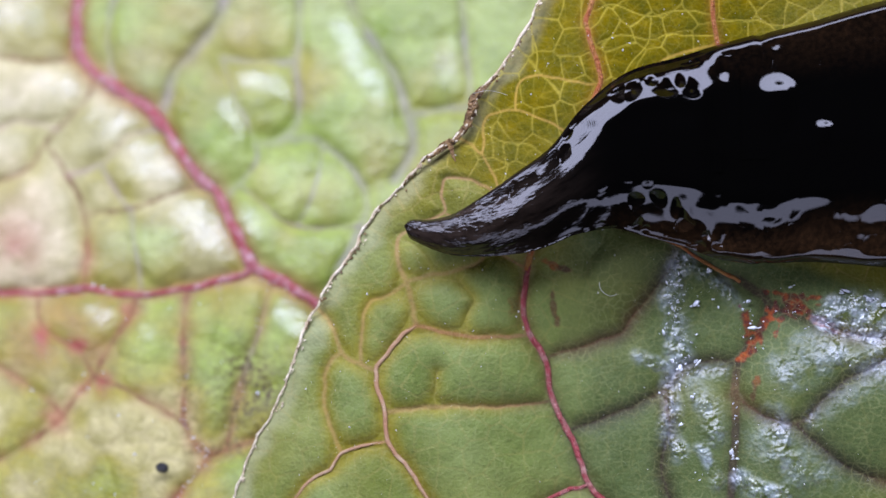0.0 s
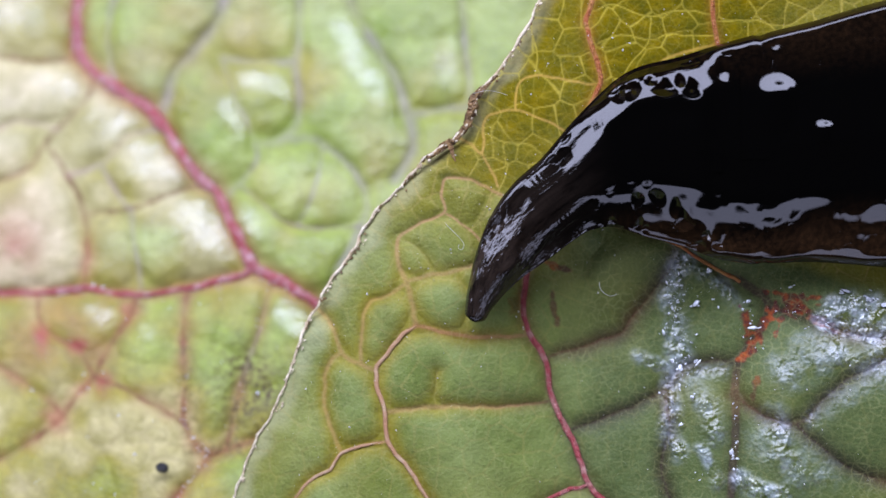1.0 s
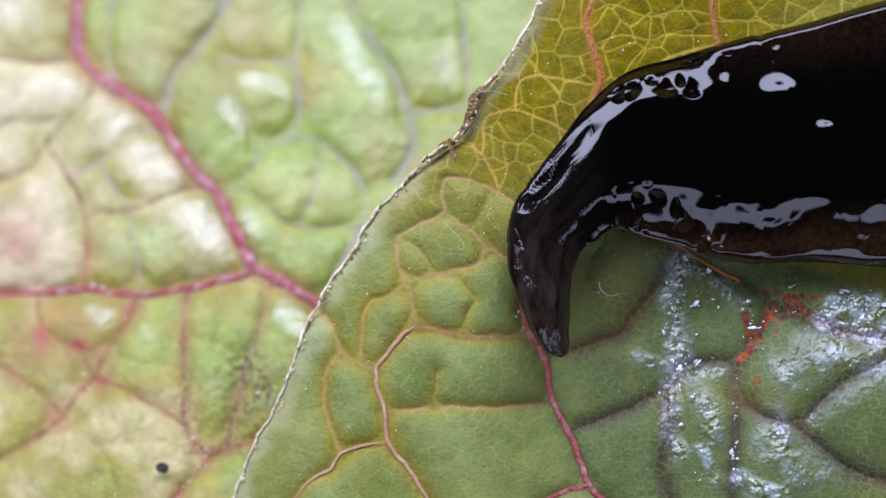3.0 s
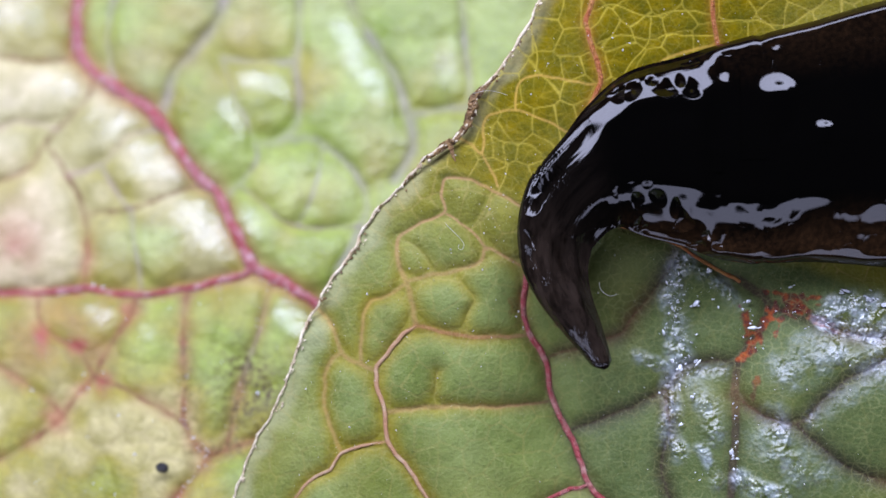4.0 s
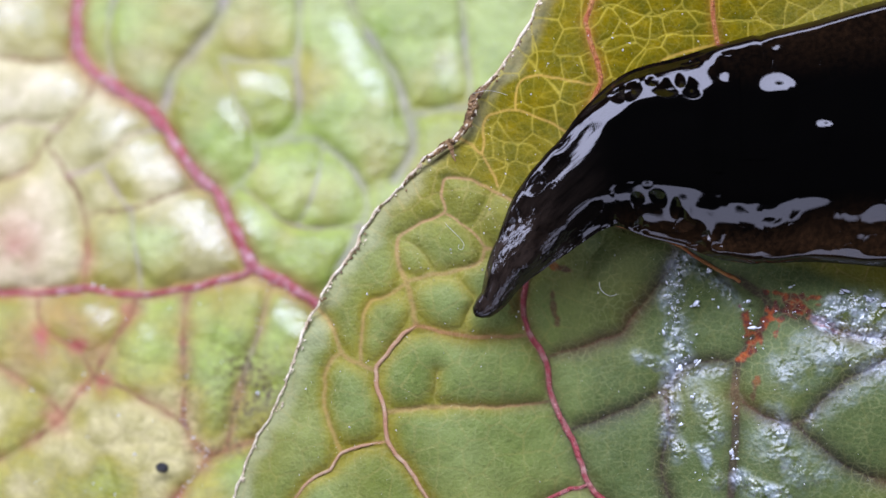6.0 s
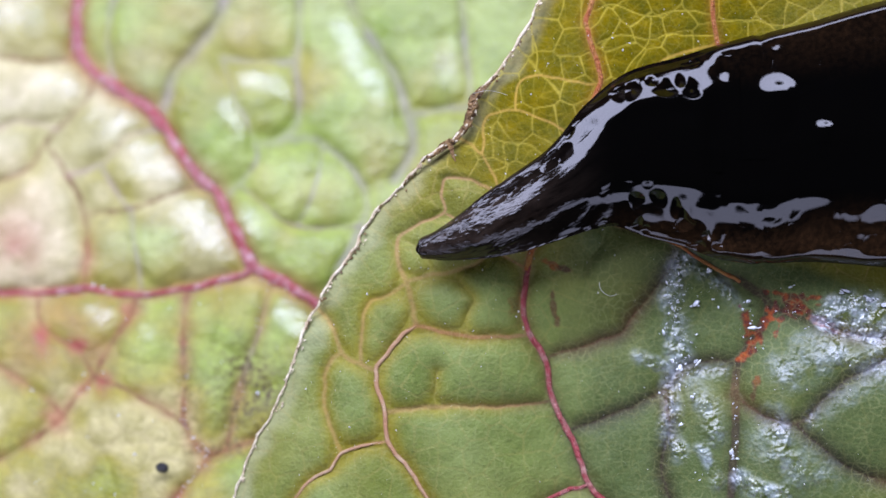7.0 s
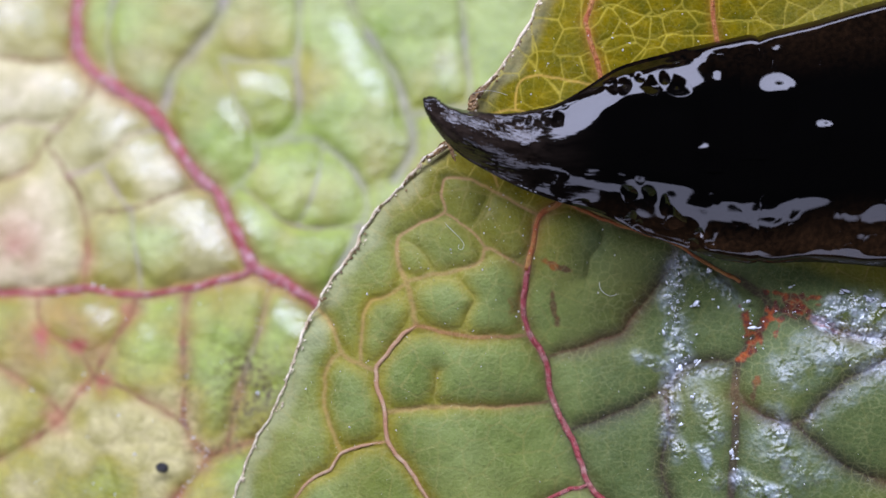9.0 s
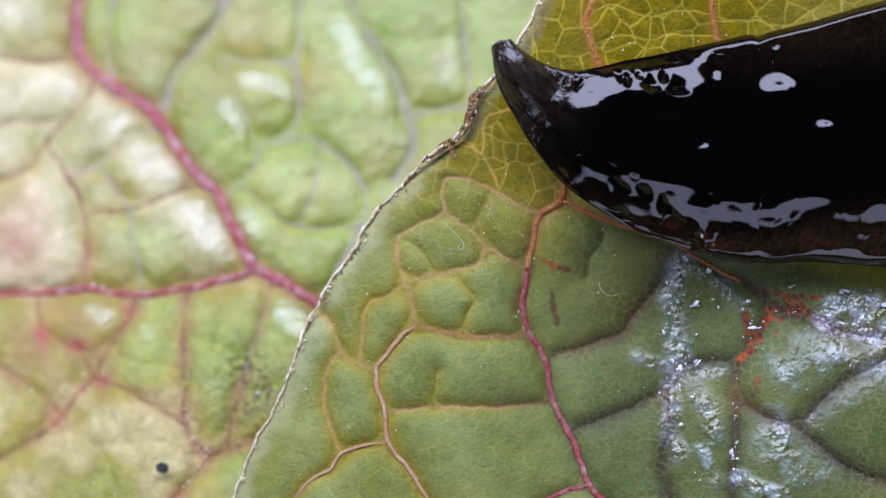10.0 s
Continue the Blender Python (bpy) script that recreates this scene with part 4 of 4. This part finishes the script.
# How steeply the back falls, from the middle line (0) to the rim (1): throat, then neck and shoulders, then the broad hind body.
UPPER_THROAT = ((0, 0.0), (0.50, 0.02), (0.72, 0.06), (0.79, 0.28), (0.86, 0.44), (0.90, 1.2), (1, 2.2))
LOWER_THROAT = ((0, 0.0), (0.28, 0.12), (0.37, 0.40), (0.46, 0.50), (0.53, 0.62), (1, 0.62))
UPPER_NECK = ((0, 0.0), (0.40, 0.05), (0.50, 0.16), (0.57, 0.42), (0.75, 0.48), (0.82, 0.68), (1, 0.74))
UPPER_HIND = ((0, 0.0), (0.50, 0.02), (0.75, 0.07), (0.90, 0.10), (0.926, 0.14), (0.932, 0.40), (0.940, 0.54), (0.948, 1.3), (1, 3.0))
LOWER_NECK = ((0, 0.0), (0.24, 0.06), (0.36, 0.42), (0.62, 0.45), (0.80, 0.47), (0.86, 0.64), (1, 0.68))
LOWER_HIND = ((0, 0.0), (0.38, 0.08), (0.49, 0.37), (0.63, 0.39), (0.71, 0.14), (0.85, 0.14), (0.885, 0.38), (0.940, 0.52), (0.956, 1.3), (1, 3.0))


def slope(t, w, throat, neck, hind):
    """How steeply the back falls at t for an animal of width w; a narrow head is round."""
    round_back = 1.05 * t / np.sqrt(np.maximum(1 - (0.985 * t) ** 2, 0.03))
    a, b, c = float(step(1.2, 2.6, w)), float(step(6.9, 7.5, w)), float(step(3.0, 4.4, w))
    broad = (1 - b) * ((1 - c) * np.interp(t, *zip(*throat)) + c * np.interp(t, *zip(*neck))) + b * np.interp(t, *zip(*hind))
    return (1 - a) * round_back + a * broad


TABLE = np.linspace(0, 1, 241)


def back(t, w):
    """The height of the back over the sole at t; the flank at negative t has the broader shoulder."""
    sides = []
    for throat, neck, hind in ((UPPER_THROAT, UPPER_NECK, UPPER_HIND), (LOWER_THROAT, LOWER_NECK, LOWER_HIND)):
        z = np.cumsum((slope(TABLE, w, throat, neck, hind) / 240 * w / 2)[::-1])[::-1]
        sides.append(z - z[-1])
    top = max(z[0] for z in sides)
    up, down = (np.interp(np.abs(t), TABLE, z + (top - z[0]) * (1 - TABLE)) for z in sides)
    return np.where(np.asarray(t) >= 0, up, down)


@functools.lru_cache(None)
def height(w):
    return float(back(0.0, w)) + 1.15 * (1 - math.exp(-w / 3.0))


COUNT = 230
ref_w, ref_run = spans(TIMES[5][2])
REF = np.linspace(0, ref_run[-1], COUNT)
WIDTHS = np.interp(REF, ref_run, ref_w)
HALF = np.clip(0.05 + 0.20 * WIDTHS, 0.08, 0.30)


def calm(across, w):
    """Where the animal is broad its wet coat lies smoother, most on the flank at positive across."""
    return 1 - np.where(across > 0, 0.85, 0.0) * float(step(7.2, 8.1, w))


def skin_layers(ob, along, across, up, front, side, flank, pock):
    a = ob.data.attributes.new("skin", "FLOAT_VECTOR", "POINT")
    a.data.foreach_set("vector", (np.stack([along, across, up], 1) * MM).astype(np.float32).ravel())
    put_attribute(ob, "front", front)
    put_attribute(ob, "side", side)
    put_attribute(ob, "flank", flank)
    put_attribute(ob, "pock", pock)


def hoop(w, sides):
    """One cross-section: a flattened back on a flat sole."""
    top = sides - 8
    a = np.concatenate([np.linspace(0, math.pi, top), math.pi + np.arange(1, 9) / 9 * math.pi])
    t = np.cos(a) * (0.55 + 0.45 * np.abs(np.cos(a)))
    t[0], t[top - 1] = 1, -1
    sole = 0.08 + 1.15 * (1 - math.exp(-w / 3.0))
    z = np.where(np.arange(sides) < top, back(t, w) + sole, sole * (1 - np.abs(np.sin(a)) ** 0.35))
    return w / 2 * t, z


def segment(i):
    sides = 46
    w, s = WIDTHS[i], REF[i]
    true = float(step(4.4, 6.4, w))
    taper = np.gradient(WIDTHS, REF)[i] * (0.4 if w < 2.5 else 0.8)
    if i == 0:
        xs = np.array([-0.09, -0.08, -0.06, -0.03, 0.0, 0.05, 0.09, HALF[0]])
        scale = np.array([0.05, 0.42, 0.75, 0.93, 1.0, 1.05, 1.08, 1.0])
    else:
        xs = np.linspace(-HALF[i], HALF[i], 7)
        k = xs / HALF[i]
        scale = (1 - (0.03 - 0.01 * float(step(2.2, 2.8, w)) - 0.008 * true) * k * k) * (1 + (1 - true) * taper * xs / w)
    verts, along, across, up = [], [], [], []
    tall = height(w)
    for x, f in zip(xs, scale):
        y, z = hoop(w + 0.95 * true * (float(np.interp(s + x, REF, WIDTHS)) - w), sides)
        for a, b in zip(y, z):
            verts.append((x * MM, a * f * MM, (b * f + (1 - f) * 0.10 * tall) * MM))
            along.append(s + x), across.append(a), up.append(b)
    n = len(xs)
    faces = [(r * sides + c, r * sides + (c + 1) % sides, (r + 1) * sides + (c + 1) % sides, (r + 1) * sides + c) for r in range(n - 1) for c in range(sides)]
    for r in (0, n - 1):
        base = len(verts)
        for c in range(sides):
            verts.append(verts[r * sides + c])
            along.append(s), across.append(0.0), up.append(0.0)
        faces.append(tuple(range(base, base + sides)) if r else tuple(range(base + sides - 1, base - 1, -1)))
    ob = mesh_object("body_segment", verts, [f[::-1] for f in faces], SKIN, worm, "pointed grey-black head tip" if i == 0 else "")
    along, across, up = np.array(along), np.array(across), np.array(up)
    front = step(8.5, 1.0, along)
    skin_layers(ob, along, across, up, front, 0.8 * step(0.55, 0.95, np.abs(across) / (w / 2)) * step(3.0, 6.5, w) * np.where(across > 0, 0.35, 1.0) + 0.15 * front, step(0.12, 0.66, np.abs(across) / (w / 2)) * np.where(across > 0, step(0.98, 0.85, np.abs(across) / (w / 2)), step(1.0, 0.93, np.abs(across) / (w / 2))) * calm(across, w), np.where(across > 0, step(0.46, 0.60, np.abs(across) / (w / 2)) * step(0.92, 0.80, np.abs(across) / (w / 2)), step(0.36, 0.50, np.abs(across) / (w / 2)) * step(0.96, 0.86, np.abs(across) / (w / 2)) * float(step(3.0, 4.4, w))) * (1 - 0.9 * float(step(7.0, 7.9, w))))
    return ob


SEGMENTS = [segment(i) for i in range(COUNT)]


def trunk():
    """The hind body, which stays put on the leaf."""
    rows = flow([(9.42, 7.06) + (9.42, -0.22), (10.92, 7.50) + (10.92, -0.50), (12.92, 8.00) + (12.82, -0.46), (14.32, 8.42) + (14.32, -0.54), (15.68, 8.80) + (15.68, -0.66), (18.32, 9.42) + (18.32, -0.88), (22.32, 9.22) + (22.32, -0.78),
                 (27.32, 7.62) + (27.32, 0.02), (31.32, 5.82) + (31.32, 1.42), (33.92, 4.32) + (33.92, 2.92)], 10)
    sides = 150
    verts, along, across, up, side = [], [], [], [], []
    w, run = spans(np.array(rows))
    w = np.hypot(rows[:, 0] - rows[:, 2], rows[:, 1] - rows[:, 3])
    for (lx, ly, rx, ry), width, s in zip(rows, w, run):
        d = np.array([lx - rx, ly - ry]) / width
        mid = np.array([lx + rx, ly + ry]) / 2
        y, z = hoop(width, sides)
        f = 0.965 + 0.035 * float(step(1.1, 2.2, s))
        k = 1 - 0.4 * height(width) / REACH
        for a, b in zip(y, z):
            q = (mid + d * a * f) * k
            verts.append((q[0] * MM, q[1] * MM, (b * f + 0.12) * MM))
            along.append(REF[-1] - 1.5 + s), across.append(a), up.append(b), side.append(abs(a) / (width / 2))
    n = len(rows)
    faces = [(r * sides + c, r * sides + (c + 1) % sides, (r + 1) * sides + (c + 1) % sides, (r + 1) * sides + c) for r in range(n - 1) for c in range(sides)]
    faces += [tuple(range(sides - 1, -1, -1)), tuple(range((n - 1) * sides, n * sides))]
    ob = mesh_object("trunk", verts, [f[::-1] for f in faces], SKIN, worm, "broad black hind body with brown flanks")
    later = step(1.5, 5.0, np.array(along) - REF[-1] + 1.5)
    skin_layers(ob, np.array(along), np.array(across), np.array(up), np.zeros(len(verts)), step(0.55 - 0.15 * later, 0.95 - 0.05 * later, np.array(side)) * (0.62 + 0.1 * later) * np.where(np.array(across) > 0, 0.45, 1.0), step(0.12, 0.66, np.array(side)) * np.where(np.array(across) > 0, step(0.98, 0.85, np.array(side)), step(1.0, 0.93, np.array(side))) * calm(np.array(across), 9.0), 0.5 * step(0.36, 0.52, np.array(side)) * step(0.98, 0.85, np.array(side)) * (1 - 0.85 * step(0.5, 2.5, np.array(along) - REF[-1] + 1.5)))


trunk()


def wart(x, y, radius, tall, wide, w, spine):
    """A low wet swelling on the back, steeper on its upper side."""
    sole = 0.20 + 1.15 * (1 - math.exp(-w / 3.0))
    k = 1 - (float(back(0.0, w)) + sole) / REACH
    v, u = np.meshgrid(np.linspace(-1, 1, 41), np.linspace(-1, 1, 41), indexing="ij")
    dy = np.where(v > 0, v * radius * 2.2, v * radius * 5.0)
    dx = u * wide * 2.2
    z = back((y + dy - spine) / (w / 2), w) + sole
    h = tall * np.exp(-(dx / wide) ** 2 - (dy / np.where(v > 0, radius, radius * 2.4)) ** 2) - 0.03
    verts = np.stack([x * k + dx, y * k + dy, z + h], -1).reshape(-1, 3) * MM
    ob = mesh_object("wart", verts, grid_faces(41, 41)[:, ::-1], SKIN, worm, "low wet swelling on the back")
    n = len(verts)
    skin_layers(ob, verts[:, 0] / MM, verts[:, 1] / MM, verts[:, 2] / MM, np.zeros(n), 0.30 * step(0.45, 0.92, np.abs(y + dy - spine).ravel() / (w / 2)), np.zeros(n), np.zeros(n))


wart(*(11.92, 5.54), 0.46, 0.27, 0.60, 8.3, 3.64)
wart(*(13.56, 4.30), 0.22, 0.14, 0.30, 8.6, 3.84)
wart(*(9.12, 3.54), 0.16, 0.10, 0.34, 7.2, 3.42)

# ---- small things on the leaves ----


def pebble(bm, x, y, z, a, b, c, turn, r):
    """One uneven, angular flake, added to bm."""
    m = pose(x * MM, y * MM, z * MM, r.uniform(-35, 35), r.uniform(-35, 35), turn)
    corners = 5 + r.randrange(3)
    low, high = [], []
    for k in range(corners):
        q = 2 * math.pi * k / corners
        f = 0.45 + 0.75 * r.random()
        low.append(bm.verts.new(m @ Vector((math.cos(q) * a * f * MM, math.sin(q) * b * f * MM, -c * MM))))
        high.append(bm.verts.new(m @ Vector((math.cos(q) * a * f * 0.7 * MM, math.sin(q) * b * f * 0.7 * MM, c * MM))))
    bm.faces.new(high)
    bm.faces.new(low[::-1])
    for k in range(corners):
        bm.faces.new((low[k], low[(k + 1) % corners], high[(k + 1) % corners], high[k]))


def on_far(x, y):
    z = float(far_base(np.array(x), np.array(y))) + 0.8
    return x * (1 - z / REACH), y * (1 - z / REACH), z


bm = bmesh.new()
r = random.Random(5)
gx, gy, gz = on_far(*(-9.92, -7.74))
made = bmesh.ops.create_icosphere(bm, subdivisions=3, radius=1.0)["verts"]
for v in made:
    f = 1 + 0.12 * noise.noise(v.co * 1.6)
    v.co = pose(gx * MM, gy * MM, (gz + 0.05) * MM, 0, 0, -15) @ Vector((v.co.x * 0.25 * f * MM, v.co.y * 0.19 * f * MM, v.co.z * 0.18 * f * MM))
tagged(part("grit", bm, GRIT), "small round black dropping lying on the pale leaf", "grit")

# dried slime flakes; their white colour also stands in for glints on the slime
bm = bmesh.new()
r = random.Random(8)
for cx, cy, sx, sy, count in ((8.4, -1.2, 0.4, 0.8, 80), (8.2, -1.8, 0.25, 1.3, 260), (8.5, -3.3, 0.45, 1.4, 90), (8.2, -5.0, 0.5, 0.9, 40), (9.4, -1.6, 0.5, 0.4, 26), (10.9, -2.6, 0.5, 0.7, 40),
                              (14.6, -1.9, 0.9, 0.4, 110), (12.6, -2.2, 0.6, 0.5, 26), (9.2, -8.0, 0.8, 0.6, 14), (10.35, -6.5, 0.10, 1.8, 50), (13.5, -4.2, 1.8, 1.6, 20)):
    for k in range(count * 5 // 9):
        x, y = r.gauss(cx, sx * 0.6), r.gauss(cy, sy * 0.6)
        big = 0.006 + 0.042 * r.random() ** 5
        z = float(near_base(np.array([x]), np.array([y]))[0]) + 0.40
        pebble(bm, x * (1 - z / REACH), y * (1 - z / REACH), z, big * (1 + 1.5 * r.random()), big, 0.006, r.random() * 180, r)
for (x, y), a, b, turn in (((8.82, -2.00), 0.20, 0.12, 20), ((8.38, -4.28), 0.17, 0.11, 80), ((9.36, -0.82), 0.13, 0.09, 40), ((10.38, -7.34), 0.17, 0.14, 0), ((10.32, -7.82), 0.09, 0.08, 0), ((10.92, -2.78), 0.34, 0.09, 5),
                           ((14.16, -1.54), 0.26, 0.07, -10), ((14.92, -1.74), 0.30, 0.08, -15), ((12.32, -1.34), 0.14, 0.06, 30), ((9.02, -3.98), 0.20, 0.05, 35), ((7.82, -2.98), 0.15, 0.05, -60), ((8.12, -3.98), 0.10, 0.09, 0),
                           ((10.72, -1.88), 0.12, 0.08, 50), ((13.62, -2.68), 0.18, 0.05, -30), ((8.82, -5.18), 0.10, 0.06, 10), ((8.42, -6.18), 0.12, 0.07, 30), ((15.52, -2.08), 0.2, 0.1, 0)):
    for k in range(3):
        u, v = x + r.gauss(0, a * 0.5), y + r.gauss(0, b * 0.5)
        z = float(near_base(np.array([u]), np.array([v]))[0]) + 0.40
        f = 1.0 if k == 0 else r.uniform(0.25, 0.6)
        pebble(bm, u * (1 - z / REACH), v * (1 - z / REACH), z, a * f, b * f, 0.02, turn + r.uniform(-20, 20), r)
tagged(part("slime_glint_flakes", bm, FLAKE), "white flakes of dried slime on the leaf, also standing in for its glints", "slime", kind="stuff")

bm = bmesh.new()
r = random.Random(11)
for k in range(420):
    width, sort, line = r.choice(NEAR_VEINS)
    q = line[r.randrange(len(line))]
    x, y = q[0] + r.gauss(0, 0.7), q[1] + r.gauss(0, 0.7)
    if x < np.interp(-y, -RIM[:, 1], RIM[:, 0]) + 0.4:
        continue
    z = float(near_base(np.array([x]), np.array([y]))[0]) + 0.38
    big = 0.010 + 0.035 * r.random() ** 5
    pebble(bm, x * (1 - z / REACH), y * (1 - z / REACH), z, big, big, big * 0.7, 0, r)
tagged(part("dust_specks", bm, DUST), "tiny pale dust specks scattered on the leaf", "dust", kind="stuff")

bm = bmesh.new()
r = random.Random(17)
beads = flow([(-9.16, -3.98), (-9.16, -6.18), (-8.68, -6.98), (-8.36, -7.30), (-8.88, -8.08), (-9.44, -8.88)], 20)
for k in range(46):
    q = beads[r.randrange(len(beads))]
    x, y, z = on_far(q[0] + r.gauss(0, 0.06), q[1] + r.gauss(0, 0.06))
    big = 0.012 + 0.04 * r.random() ** 2
    pebble(bm, x, y, z - 0.55, big, big, big * 0.8, 0, r)
for k in range(60):
    x, y, z = on_far(r.uniform(-15, -5), r.uniform(-8.8, -1))
    big = 0.02 + 0.04 * r.random() ** 2
    pebble(bm, x, y, z + 0.1, big, big, big * 0.8, 0, r)
tagged(part("dust_specks", bm, FLAKE), "tiny white specks along the veins of the pale leaf", "dust", kind="stuff")

for name, mat, seed, label in (("scorched_crust", BROWN_RIM, 81, "dark brown crumbs of the withered rim"), ("withered_crust", DRY_RIM, 82, "cream crumbs of the withered rim")):
    bm = bmesh.new()
    r = random.Random(seed)
    for k in range(300):
        y = r.uniform(-9.0 if seed == 82 else -3.0, 10.0) if r.random() < 0.6 else r.gauss(4.2, 1.6)
        x = float(np.interp(-y, -RIM[:, 1], RIM[:, 0])) + abs(r.gauss(0, 0.10)) + 0.02
        z = float(near_base(np.array([x]), np.array([y]))[0]) + r.uniform(0.34, 0.46)
        big = 0.012 + 0.06 * r.random() ** 3
        pebble(bm, x * (1 - z / REACH), y * (1 - z / REACH), z, big * r.uniform(1.0, 2.2), big, big * 0.45, r.uniform(20, 100), r)
    part(name, bm, mat, near_leaf, label)

line = flow([(0.08, 0.90), (0.32, 0.66), (0.60, 0.38), (0.74, 0.14), (0.66, -0.02), (0.54, 0.02), (0.56, 0.18)], 6)
thread = tube("fibre", line, np.full(len(line), 0.48), np.full(len(line), 0.013), np.full(len(line), 0.013), FIBRE, None, "", 6)
tagged(thread, "thin curled white fibre lying on the leaf", "fibre")
for line in (flow([(1.08, 5.50), (1.52, 5.60), (1.92, 5.56), (2.28, 5.44)], 6), flow([(5.52, -1.18), (5.60, -1.46), (5.88, -1.66), (6.16, -1.60)], 6)):
    thread = tube("fibre", line, np.full(len(line), 0.46), np.full(len(line), 0.012), np.full(len(line), 0.012), FIBRE, None, "", 6)
    tagged(thread, "short thin pale fibre lying on the leaf", "fibre")


# ---- what moves: the head's segments slide and turn ----
def motions():
    rows = [[] for _ in range(COUNT)]
    for t, lift, chords in TIMES:
        w, run = spans(chords)
        for i in range(COUNT):
            at = np.interp(WIDTHS[i], w, run)
            lx, ly, rx, ry = (np.interp(at, run, chords[:, c]) for c in range(4))
            turn = math.degrees(math.atan2(ly - ry, lx - rx)) - 90
            z = lift * (1 - i / COUNT) ** 2 + 0.12 * (1 - i / COUNT) + 0.12
            k = 1 - (z + 0.4 * height(WIDTHS[i])) / REACH
            rows[i].append((t, pose((lx + rx) / 2 * k * MM, (ly + ry) / 2 * k * MM, z * MM, 0, 0, turn)))
    for i in range(COUNT):
        walk(SEGMENTS[i], rows[i])


motions()
